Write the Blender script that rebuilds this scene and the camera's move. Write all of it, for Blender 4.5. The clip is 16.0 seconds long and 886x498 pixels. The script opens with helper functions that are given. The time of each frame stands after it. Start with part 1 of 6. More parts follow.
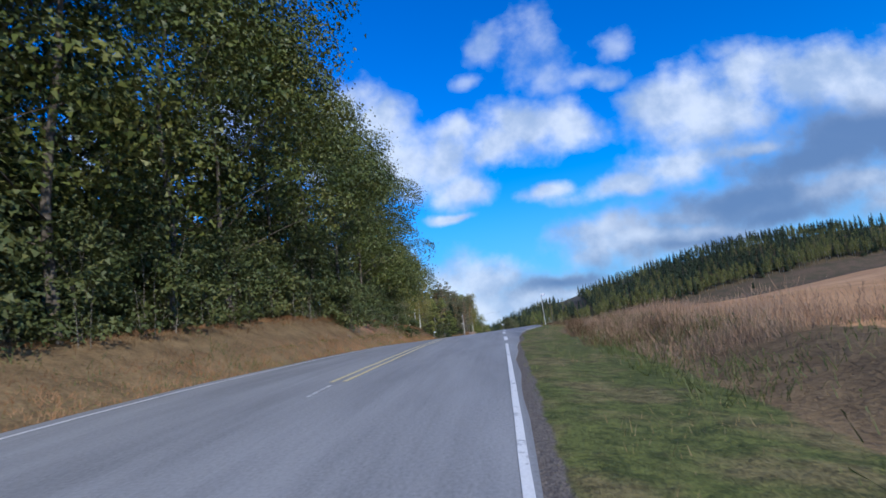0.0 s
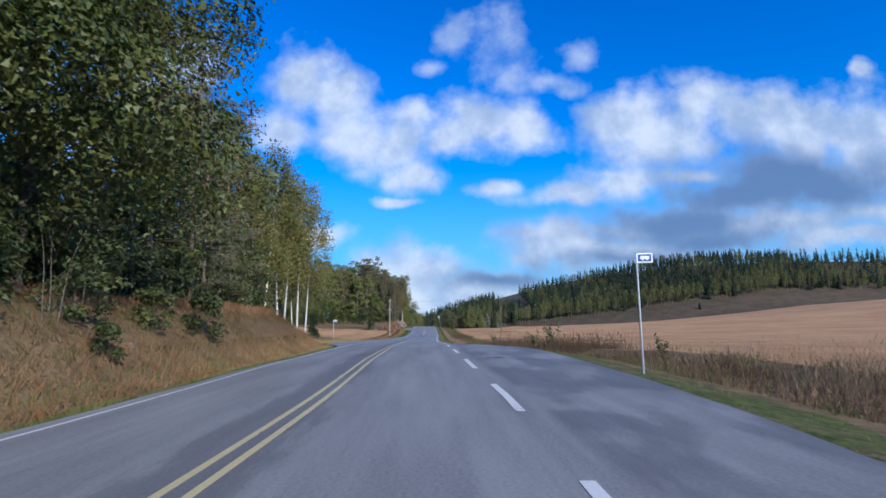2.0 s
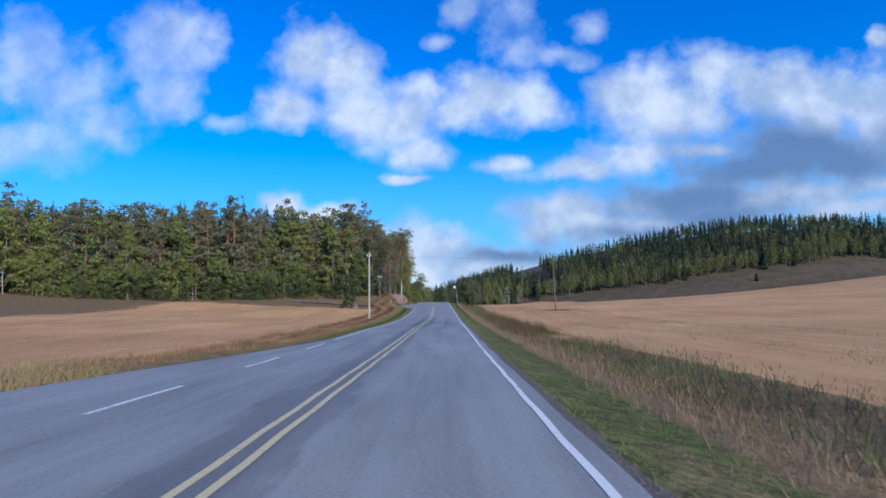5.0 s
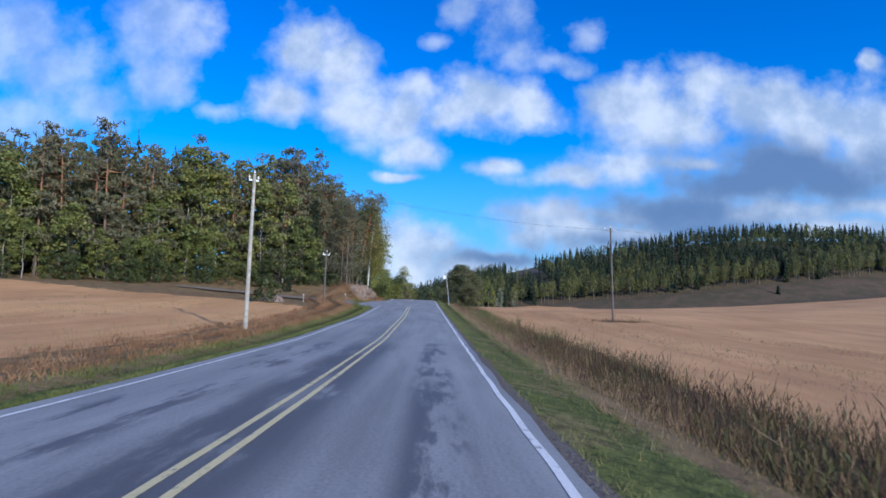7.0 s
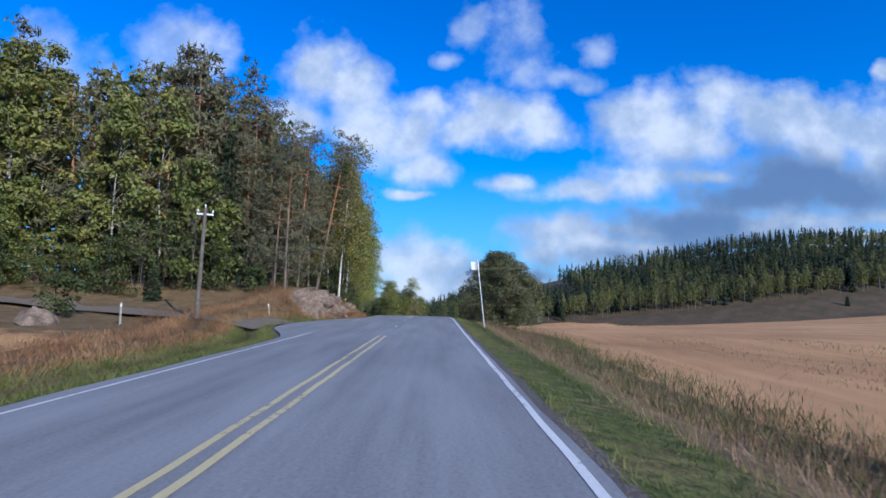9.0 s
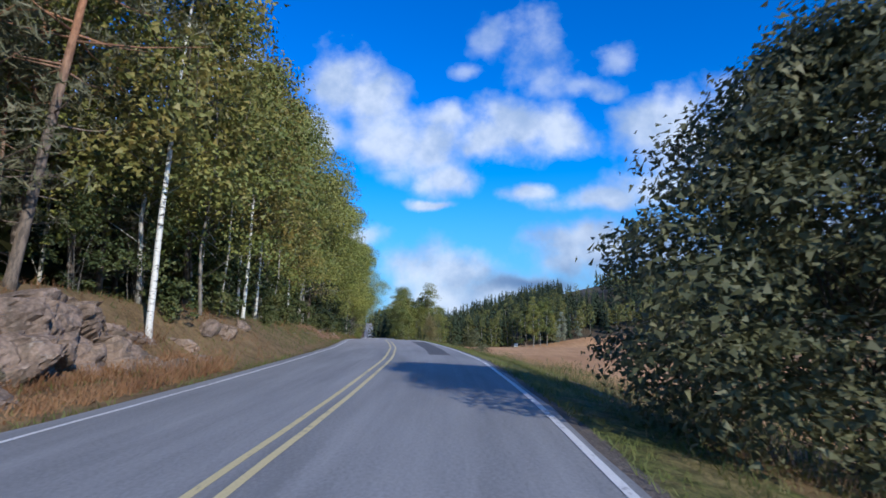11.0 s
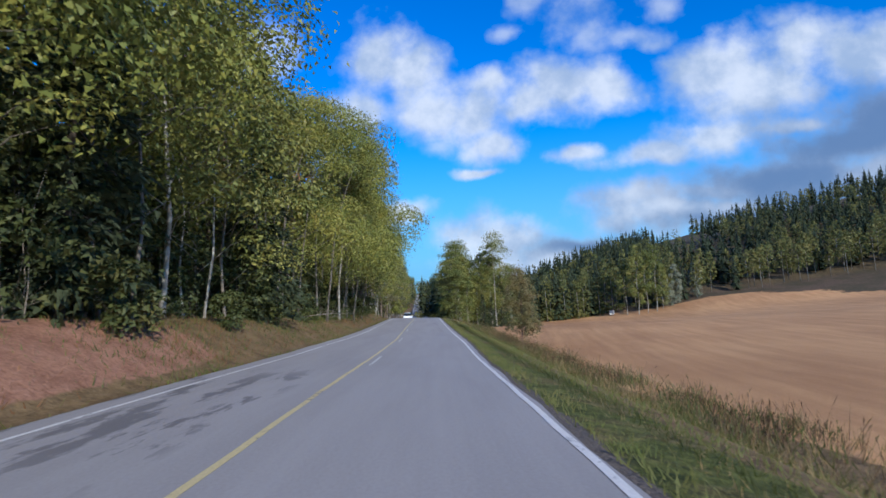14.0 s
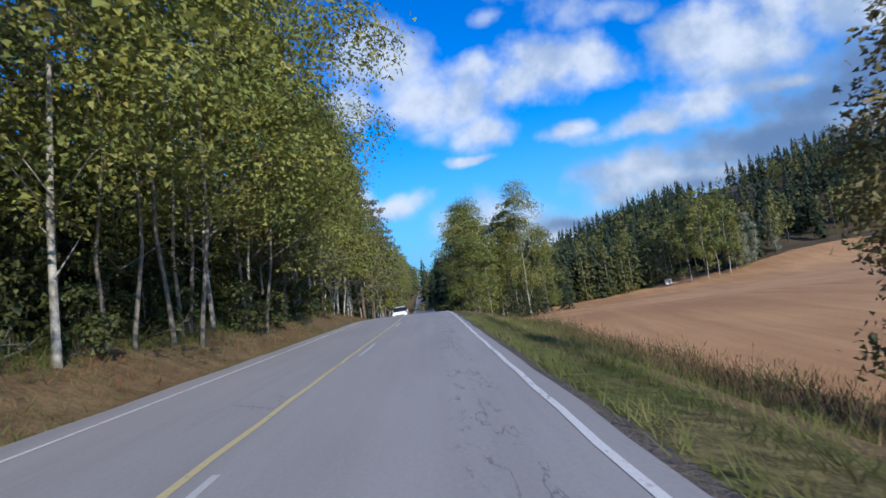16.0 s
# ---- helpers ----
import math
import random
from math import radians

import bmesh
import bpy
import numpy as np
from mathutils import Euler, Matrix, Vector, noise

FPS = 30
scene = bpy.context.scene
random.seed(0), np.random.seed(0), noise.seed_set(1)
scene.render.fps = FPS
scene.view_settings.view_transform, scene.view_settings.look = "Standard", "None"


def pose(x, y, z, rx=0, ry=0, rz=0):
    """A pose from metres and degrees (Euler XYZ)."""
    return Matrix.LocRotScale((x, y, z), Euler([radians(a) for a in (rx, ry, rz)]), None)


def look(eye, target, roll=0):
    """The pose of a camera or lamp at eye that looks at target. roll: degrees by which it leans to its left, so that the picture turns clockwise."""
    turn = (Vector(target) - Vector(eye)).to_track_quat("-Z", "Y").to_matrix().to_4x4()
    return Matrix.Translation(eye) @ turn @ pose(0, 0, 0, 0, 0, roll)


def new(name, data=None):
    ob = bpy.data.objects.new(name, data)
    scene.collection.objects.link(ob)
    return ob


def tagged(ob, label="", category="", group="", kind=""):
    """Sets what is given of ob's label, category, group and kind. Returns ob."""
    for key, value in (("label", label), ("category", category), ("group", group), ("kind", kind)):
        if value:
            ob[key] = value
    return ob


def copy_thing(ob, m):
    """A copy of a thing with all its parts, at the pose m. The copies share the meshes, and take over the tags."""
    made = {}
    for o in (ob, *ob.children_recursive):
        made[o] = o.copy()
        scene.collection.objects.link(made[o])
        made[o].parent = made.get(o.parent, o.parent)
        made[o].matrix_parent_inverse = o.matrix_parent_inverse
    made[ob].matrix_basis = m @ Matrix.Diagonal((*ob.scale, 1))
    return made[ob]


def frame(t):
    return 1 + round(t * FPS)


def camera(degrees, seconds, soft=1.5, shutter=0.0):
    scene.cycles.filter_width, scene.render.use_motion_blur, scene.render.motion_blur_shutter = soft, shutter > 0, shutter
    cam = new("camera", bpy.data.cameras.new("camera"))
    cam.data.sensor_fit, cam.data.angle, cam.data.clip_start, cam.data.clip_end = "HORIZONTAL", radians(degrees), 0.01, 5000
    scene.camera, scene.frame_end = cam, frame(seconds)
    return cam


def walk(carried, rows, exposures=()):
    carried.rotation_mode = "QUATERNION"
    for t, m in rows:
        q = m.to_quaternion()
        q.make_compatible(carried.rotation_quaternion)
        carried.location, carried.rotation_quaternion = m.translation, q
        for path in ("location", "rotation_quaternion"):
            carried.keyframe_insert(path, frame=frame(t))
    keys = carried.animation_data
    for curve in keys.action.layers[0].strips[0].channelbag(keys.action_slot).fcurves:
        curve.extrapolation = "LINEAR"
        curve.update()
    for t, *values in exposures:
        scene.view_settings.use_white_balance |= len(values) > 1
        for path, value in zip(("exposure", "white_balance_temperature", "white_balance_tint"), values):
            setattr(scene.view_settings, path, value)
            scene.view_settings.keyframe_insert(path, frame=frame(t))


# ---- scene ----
cam = camera(75.57, 16.0, 1.6, 0.06)
PATH = [
    (0.0, pose(0.163, 0.000, 1.097, 99.113, 8.044, 7.505)),
    (0.5, pose(-0.778, 10.852, 1.752, 98.778, 3.154, 3.576)),
    (1.0, pose(-1.443, 21.718, 2.203, 98.327, 2.080, 1.618)),
    (1.5, pose(-1.851, 32.604, 2.536, 97.506, 1.239, 0.480)),
    (2.0, pose(-2.147, 43.438, 2.671, 97.182, 1.296, 0.656)),
    (2.5, pose(-2.625, 54.298, 2.801, 96.580, -0.289, 0.708)),
    (3.0, pose(-3.097, 65.147, 2.834, 95.718, -0.459, 1.055)),
    (3.5, pose(-3.515, 76.065, 2.743, 94.973, -1.205, 1.346)),
    (4.0, pose(-3.889, 87.026, 2.495, 94.961, 0.260, 1.737)),
    (4.5, pose(-4.418, 97.923, 2.211, 94.826, 1.058, 1.705)),
    (4.7, pose(-4.640, 102.308, 2.099, 94.848, 1.679, 1.635)),
    (6.8, pose(-5.695, 149.195, 1.349, 94.859, -0.982, 0.124)),
    (7.0, pose(-5.798, 153.472, 1.291, 94.852, -1.106, 0.106)),
    (7.5, pose(-6.033, 164.032, 1.077, 95.003, -1.159, 0.256)),
    (8.0, pose(-6.273, 174.585, 0.938, 96.101, -2.069, 0.534)),
    (8.2, pose(-6.353, 178.818, 0.926, 96.221, -1.772, 0.759)),
    (10.3, pose(-7.933, 224.155, 1.629, 97.370, 0.253, 1.765)),
    (10.5, pose(-8.157, 228.498, 1.777, 97.496, -0.085, 2.314)),
    (11.0, pose(-8.579, 239.348, 2.083, 97.518, -0.132, 3.650)),
    (11.5, pose(-9.204, 250.177, 2.177, 97.071, -0.429, 5.085)),
    (12.0, pose(-10.189, 260.983, 2.217, 96.590, -0.721, 6.639)),
    (12.5, pose(-11.618, 271.710, 2.162, 96.035, 0.664, 7.869)),
    (13.0, pose(-13.411, 282.299, 2.145, 95.288, 1.663, 8.725)),
    (13.5, pose(-15.329, 292.618, 2.063, 95.103, 2.079, 8.960)),
    (14.0, pose(-17.157, 302.810, 1.779, 94.603, 3.098, 9.076)),
    (14.5, pose(-18.930, 313.054, 1.429, 94.680, 3.989, 9.275)),
    (15.0, pose(-20.526, 323.324, 1.084, 94.240, 6.492, 9.382)),
    (15.5, pose(-22.466, 333.667, 0.787, 94.338, 8.130, 9.598)),
    (16.0, pose(-24.478, 343.926, 0.516, 93.633, 8.377, 9.593)),
]
walk(cam, PATH, [(0.0, 0.0, 5750, 10), (8.0, 0.0, 5650, 10), (16.0, 0.0, 6000, 10)])

# ---- sky, sun ----
SUN = Vector((0.54, -0.73, 0.42)).normalized()
sun_data = bpy.data.lights.new("sun", "SUN")
sun_data.energy, sun_data.angle, sun_data.color = 5.0, radians(0.6), (1.0, 0.90, 0.75)
sun = new("sun", sun_data)
sun.matrix_world = look((60, 0, 60), Vector((60, 0, 60)) - SUN)


class Nodes:
    """Short hand for a node tree."""

    def __init__(self, tree):
        self.tree, self.nodes, self.links = tree, tree.nodes, tree.links

    def put(self, sock, value):
        if hasattr(value, "is_linked"):
            self.links.new(value, sock)
        elif value is not None:
            sock.default_value = value

    def node(self, kind, *inputs, **props):
        n = self.nodes.new(kind)
        if "operation" in props:
            n.operation = props["operation"]
        if "sky_type" in props:
            n.sky_type, n.sun_disc = props["sky_type"], False
        if "attribute_name" in props:
            n.attribute_name = props["attribute_name"]
        for sock, value in zip(n.inputs, inputs):
            self.put(sock, value)
        return n

    def math(self, op, a, b=None, c=None, clamp=False):
        n = self.node("ShaderNodeMath", a, b, c, operation=op)
        n.use_clamp = clamp
        return n.outputs[0]

    def vec(self, op, a, b=None, c=None):
        n = self.node("ShaderNodeVectorMath", a, b, c, operation=op)
        return n.outputs["Value"] if op in ("LENGTH", "DOT_PRODUCT") else n.outputs[0]

    def mix(self, f, a, b):
        n = self.nodes.new("ShaderNodeMix")
        n.data_type = "RGBA"
        self.put(n.inputs[0], f), self.put(n.inputs[6], a), self.put(n.inputs[7], b)
        return n.outputs[2]

    def ramp(self, f, lo, hi, smooth=True):
        n = self.node("ShaderNodeMapRange", f, lo, hi, 0.0, 1.0)
        n.interpolation_type = "SMOOTHSTEP" if smooth else "LINEAR"
        return n.outputs[0]

    def noise(self, vector, scale, detail=4.0, rough=0.55):
        n = self.nodes.new("ShaderNodeTexNoise")
        self.put(n.inputs["Vector"], vector)
        n.inputs["Scale"].default_value, n.inputs["Detail"].default_value, n.inputs["Roughness"].default_value = scale, detail, rough
        return n.outputs[0]


world = bpy.data.worlds.new("sky")
scene.world = world
world.use_nodes = True
W = Nodes(world.node_tree)
W.nodes.clear()
sky = W.node("ShaderNodeTexSky", sky_type="NISHITA")
sky.sun_elevation, sky.sun_rotation = math.asin(SUN.z), math.atan2(SUN.x, SUN.y)
sky.air_density, sky.dust_density, sky.ozone_density = 1.0, 0.3, 3.0
deep = W.node("ShaderNodeHueSaturation", 0.5, 1.38, 1.0, 1.0)
W.put(deep.inputs["Color"], sky.outputs[0])
way = W.node("ShaderNodeTexCoord").outputs["Generated"]
ax = W.node("ShaderNodeSeparateXYZ", way).outputs
ahead = W.math("MAXIMUM", ax[1], 0.12)
plane = W.node("ShaderNodeCombineXYZ", W.math("DIVIDE", ax[0], ahead), W.math("DIVIDE", ax[2], ahead), 0.0).outputs[0]
# ragged edges: the plane of the clouds is warped by noise at two scales
warp = W.node("ShaderNodeTexNoise")
W.put(warp.inputs["Vector"], plane)
warp.inputs["Scale"].default_value, warp.inputs["Detail"].default_value, warp.inputs["Roughness"].default_value = 6.0, 6.0, 0.52
shift = W.vec("MULTIPLY", W.vec("SUBTRACT", warp.outputs["Color"], (0.5, 0.5, 0.5)), (0.13, 0.085, 0.0))
plane2 = W.vec("ADD", plane, shift)


def clouds(rows, start=None):
    """The fullness of a bank of cloud: each row is a puff's place and half size on the plane ahead."""
    full = start
    for u, v, a, b in rows:
        off = W.vec("MULTIPLY_ADD", plane2, (1 / a, 1 / b, 0), (-u / a, -v / b, 0))
        near = W.math("SUBTRACT", 1.0, W.math("MULTIPLY", W.vec("LENGTH", off), 0.46))
        full = near if full is None else W.math("SMOOTH_MAX", full, near, 0.22)
    return full


CLOUD_WEST = ((-0.776, 0.458, 0.098, 0.086), (-0.709, 0.395, 0.082, 0.063), (-0.643, 0.329, 0.051, 0.047), (-0.774, 0.306, 0.122, 0.052), (-0.520, 0.484, 0.087, 0.064), (-0.515, 0.389, 0.063, 0.055))
CLOUD_MID = ((-0.257, 0.446, 0.066, 0.069), (-0.189, 0.416, 0.061, 0.058), (-0.299, 0.351, 0.059, 0.040), (-0.166, 0.333, 0.071, 0.063), (-0.094, 0.313, 0.071, 0.052), (-0.063, 0.262, 0.058, 0.037), (-0.055, 0.366, 0.046, 0.026))
CLOUD_MID2 = ((0.067, 0.358, 0.080, 0.052), (0.138, 0.349, 0.060, 0.044), (0.010, 0.335, 0.05, 0.04))
CLOUD_THIN = ((0.111, 0.442, 0.055, 0.055), (0.105, 0.52, 0.05, 0.06), (0.193, 0.437, 0.07, 0.022), (0.259, 0.48, 0.04, 0.03), (-0.027, 0.466, 0.03, 0.022), (0.244, 0.422, 0.03, 0.018), (0.43, 0.42, 0.05, 0.03), (-0.40, 0.33, 0.05, 0.02), (0.02, 0.53, 0.05, 0.04), (-0.16, 0.27, 0.05, 0.03))
CLOUD_EAST = ((0.320, 0.352, 0.076, 0.063), (0.390, 0.312, 0.091, 0.062), (0.451, 0.375, 0.071, 0.044), (0.562, 0.346, 0.111, 0.062), (0.641, 0.307, 0.090, 0.072), (0.713, 0.339, 0.081, 0.062), (0.771, 0.289, 0.080, 0.093), (0.762, 0.439, 0.028, 0.017))
CLOUD_FLAT = ((0.209, 0.217, 0.090, 0.024), (0.339, 0.240, 0.120, 0.031), (0.429, 0.241, 0.055, 0.018), (0.088, 0.235, 0.038, 0.017), (-0.087, 0.209, 0.042, 0.010))
CLOUD_LOW = ((0.169, 0.147, 0.080, 0.026), (0.219, 0.121, 0.119, 0.030), (0.308, 0.108, 0.178, 0.036), (0.607, 0.159, 0.199, 0.034), (-0.059, 0.091, 0.085, 0.045), (0.03, 0.05, 0.17, 0.045), (0.30, 0.150, 0.12, 0.024), (0.52, 0.150, 0.14, 0.022), (0.70, 0.13, 0.15, 0.02), (-0.230, 0.152, 0.060, 0.020), (-0.311, 0.171, 0.040, 0.020), (0.746, 0.167, 0.119, 0.026))
CLOUD_DARK = ((0.508, 0.202, 0.120, 0.050), (0.658, 0.215, 0.159, 0.055), (0.457, 0.131, 0.149, 0.025), (0.42, 0.155, 0.22, 0.04), (0.62, 0.245, 0.17, 0.05), (0.330, 0.100, 0.15, 0.022), (0.08, 0.075, 0.10, 0.02))
bright = clouds(CLOUD_WEST)
for rows in (CLOUD_MID, CLOUD_MID2, CLOUD_EAST, CLOUD_FLAT, CLOUD_LOW):
    bright = clouds(rows, bright)
dark = clouds(CLOUD_DARK)
fine = W.noise(plane, 15.0, 7.0, 0.56)
full = W.math("ADD", W.math("SMOOTH_MAX", bright, dark, 0.1), W.math("MULTIPLY", W.math("SUBTRACT", fine, 0.5), 0.75))
cover = W.ramp(full, 0.33, 0.84)
wisp = W.math("ADD", clouds(CLOUD_THIN), W.math("MULTIPLY", W.math("SUBTRACT", fine, 0.5), 1.1))
cover = W.math("MAXIMUM", cover, W.math("MULTIPLY", W.ramp(wisp, 0.4, 1.05), 0.6))
# the western bank is thinner
west = W.ramp(W.node("ShaderNodeSeparateXYZ", plane).outputs[0], -0.38, -0.55)
cover = W.math("MULTIPLY", cover, W.math("SUBTRACT", 1.0, W.math("MULTIPLY", west, 0.38)))
# behind and overhead the same broken cloud goes on
wild = W.noise(W.vec("MULTIPLY", way, (1.0, 1.0, 2.2)), 3.2, 6.0, 0.58)
behind = W.math("MULTIPLY", W.ramp(wild, 0.52, 0.68), W.ramp(ax[1], 0.45, 0.1))
cover = W.math("MAXIMUM", W.math("MULTIPLY", cover, W.ramp(ax[1], 0.1, 0.3)), behind)
grey = W.ramp(W.math("ADD", W.math("SUBTRACT", dark, W.math("MULTIPLY", bright, 0.35)), W.math("MULTIPLY", W.math("SUBTRACT", fine, 0.5), 0.5)), -0.1, 0.75)
billow = W.ramp(W.noise(plane, 10.0, 6.0, 0.56), 0.32, 0.66)
body = W.mix(billow, (0.40, 0.51, 0.69, 1), (0.78, 0.83, 0.91, 1))
body = W.mix(grey, body, (0.15, 0.235, 0.41, 1))
low = W.ramp(ax[2], 0.30, 0.0)
skyblue = W.vec("MULTIPLY", deep.outputs[0], (0.018, 0.133, 0.198))
skyblue = W.mix(W.math("MULTIPLY", low, 0.85), skyblue, (0.24, 0.46, 0.80, 1))
shown = W.mix(W.math("MULTIPLY", cover, 0.92), skyblue, body)
back = W.node("ShaderNodeBackground", shown, 1.0)
W.links.new(back.outputs[0], W.node("ShaderNodeOutputWorld").inputs[0])

# ---- materials ----


def material(name):
    mat = bpy.data.materials.new(name)
    mat.use_nodes = True
    N = Nodes(mat.node_tree)
    b = N.nodes["Principled BSDF"]
    return mat, N, b


def bump(N, b, height, strength=0.4, dist=0.02):
    n = N.node("ShaderNodeBump")
    n.inputs["Strength"].default_value, n.inputs["Distance"].default_value = strength, dist
    N.put(n.inputs["Height"], height)
    N.links.new(n.outputs["Normal"], b.inputs["Normal"])


def coords(N):
    return N.node("ShaderNodeTexCoord").outputs["Object"]


def plain(name, colour, rough=0.6, metal=0.0, vary=0.12, scale=6.0, grain=0.2):
    mat, N, b = material(name)
    c = coords(N)
    n1, n2 = N.noise(c, scale, 5.0), N.noise(c, scale * 9, 3.0)
    lo = tuple(v * (1 - 2 * vary) for v in colour) + (1,)
    hi = tuple(min(1, v * (1 + 2 * vary)) for v in colour) + (1,)
    N.put(b.inputs["Base Color"], N.mix(N.ramp(N.math("ADD", N.math("MULTIPLY", n1, 0.7), N.math("MULTIPLY", n2, 0.3)), 0.3, 0.7), lo, hi))
    b.inputs["Roughness"].default_value, b.inputs["Metallic"].default_value = rough, metal
    bump(N, b, n2, grain, 0.01)
    return mat


def foliage(name, colours, rough=0.6, glow=0.35):
    """Leaves: colour from leaf to leaf, and light that comes through."""
    mat, N, b = material(name)
    geo = N.node("ShaderNodeNewGeometry")
    isle = geo.outputs["Random Per Island"]
    ramp = N.nodes.new("ShaderNodeValToRGB")
    ramp.color_ramp.interpolation = "LINEAR"
    els = ramp.color_ramp.elements
    while len(els) < len(colours):
        els.new(0.5)
    for n, col in enumerate(colours):
        els[n].position, els[n].color = n / (len(colours) - 1), (*col, 1)
    patch = N.noise(coords(N), 0.62, 3.0)
    own = N.node("ShaderNodeObjectInfo").outputs["Random"]
    mixv = N.math("ADD", N.math("MULTIPLY", isle, 0.32), N.math("ADD", N.math("MULTIPLY", N.ramp(patch, 0.32, 0.68), 0.40), N.math("MULTIPLY", own, 0.28)))
    N.links.new(mixv, ramp.inputs[0])
    N.put(b.inputs["Base Color"], ramp.outputs[0])
    b.inputs["Roughness"].default_value = rough
    b.inputs["Specular IOR Level"].default_value = 0.3
    thin = N.node("ShaderNodeBsdfTranslucent", ramp.outputs[0])
    both = N.node("ShaderNodeMixShader", glow, b.outputs[0], thin.outputs[0])
    N.links.new(both.outputs[0], N.nodes["Material Output"].inputs[0])
    return mat


LEAF_OAK = foliage("leaf_oak", ((0.022, 0.034, 0.010), (0.05, 0.068, 0.016), (0.095, 0.108, 0.024), (0.145, 0.13, 0.032)), 0.5, 0.06)
LEAF_MIX = foliage("leaf_mixed", ((0.055, 0.076, 0.020), (0.115, 0.138, 0.034), (0.195, 0.20, 0.05), (0.31, 0.255, 0.07)), 0.55, 0.14)
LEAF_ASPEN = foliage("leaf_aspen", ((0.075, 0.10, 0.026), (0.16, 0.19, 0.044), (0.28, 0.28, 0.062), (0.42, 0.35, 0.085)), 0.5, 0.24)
# darker than the other leaves: deep shade under the trees put into the colour
LEAF_SHADED = foliage("leaf_shaded_undergrowth", ((0.028, 0.04, 0.013), (0.05, 0.066, 0.02), (0.085, 0.096, 0.03), (0.15, 0.13, 0.04)), 0.6, 0.12)
LEAF_BIRCH = foliage("leaf_birch", ((0.11, 0.125, 0.038), (0.175, 0.18, 0.052), (0.27, 0.225, 0.065), (0.36, 0.24, 0.075)), 0.5, 0.3)
LEAF_SAPLING = foliage("leaf_sapling", ((0.11, 0.115, 0.05), (0.17, 0.165, 0.07), (0.25, 0.205, 0.095), (0.32, 0.235, 0.12)), 0.55, 0.3)
LEAF_WILLOW = foliage("leaf_willow", ((0.068, 0.074, 0.036), (0.115, 0.122, 0.058), (0.175, 0.172, 0.086), (0.24, 0.215, 0.13)), 0.55, 0.36)
NEEDLE_PINE = foliage("needle_pine", ((0.06, 0.068, 0.036), (0.108, 0.11, 0.06), (0.165, 0.155, 0.088), (0.215, 0.18, 0.105)), 0.6, 0.14)
NEEDLE_SPRUCE = foliage("needle_spruce", ((0.026, 0.038, 0.02), (0.046, 0.062, 0.03), (0.072, 0.09, 0.042)), 0.7, 0.2)
FAR_LEAF = foliage("far_leaf", ((0.06, 0.08, 0.026), (0.105, 0.125, 0.038), (0.165, 0.16, 0.05), (0.23, 0.19, 0.065)), 0.7, 0.3)
LEAF_SILVER = foliage("leaf_silver", ((0.17, 0.19, 0.13), (0.25, 0.27, 0.19), (0.34, 0.35, 0.26)), 0.5, 0.3)
GRASS_GREEN = foliage("grass_green", ((0.07, 0.095, 0.022), (0.115, 0.14, 0.035), (0.17, 0.175, 0.055), (0.27, 0.225, 0.10)), 0.6, 0.4)
GRASS_DRY = foliage("grass_dry", ((0.16, 0.115, 0.05), (0.28, 0.20, 0.09), (0.36, 0.26, 0.13), (0.42, 0.33, 0.19)), 0.7, 0.35)
GRASS_PINK = foliage("grass_pink", ((0.17, 0.11, 0.07), (0.30, 0.19, 0.12), (0.42, 0.28, 0.18), (0.50, 0.37, 0.26)), 0.7, 0.4)
GRASS_RUST = foliage("grass_rust", ((0.10, 0.052, 0.026), (0.20, 0.10, 0.048), (0.30, 0.165, 0.08), (0.38, 0.24, 0.13)), 0.7, 0.3)
STALK_BROWN = foliage("stalk_brown", ((0.04, 0.028, 0.016), (0.085, 0.052, 0.03), (0.15, 0.092, 0.05), (0.24, 0.16, 0.09)), 0.75, 0.25)
WEED_GREEN = foliage("weed_green", ((0.05, 0.07, 0.02), (0.09, 0.11, 0.03), (0.14, 0.14, 0.05), (0.18, 0.12, 0.06)), 0.6, 0.3)


def bark_birch():
    mat, N, b = material("bark_birch")
    c = coords(N)
    marks = N.noise(N.vec("MULTIPLY", c, (3.0, 3.0, 9.0)), 1.3, 4.0, 0.6)
    fleck = N.noise(N.vec("MULTIPLY", c, (8.0, 8.0, 40.0)), 1.0, 3.0)
    f = N.math("MAXIMUM", N.ramp(marks, 0.57, 0.64), N.math("MULTIPLY", N.ramp(fleck, 0.6, 0.66), 0.7))
    N.put(b.inputs["Base Color"], N.mix(f, (0.62, 0.60, 0.55, 1), (0.05, 0.045, 0.04, 1)))
    b.inputs["Roughness"].default_value = 0.7
    bump(N, b, marks, 0.3, 0.02)
    return mat


def bark_pine():
    mat, N, b = material("bark_pine")
    c = coords(N)
    plates = N.noise(N.vec("MULTIPLY", c, (6.0, 6.0, 2.0)), 1.6, 5.0, 0.65)
    high = N.ramp(N.node("ShaderNodeSeparateXYZ", c).outputs[2], 4.5, 9.0)
    base = N.mix(N.ramp(plates, 0.35, 0.65), (0.07, 0.055, 0.045, 1), (0.19, 0.145, 0.11, 1))
    top = N.mix(N.ramp(plates, 0.35, 0.65), (0.22, 0.10, 0.05, 1), (0.38, 0.19, 0.10, 1))
    N.put(b.inputs["Base Color"], N.mix(high, base, top))
    b.inputs["Roughness"].default_value = 0.85
    bump(N, b, plates, 0.6, 0.03)
    return mat


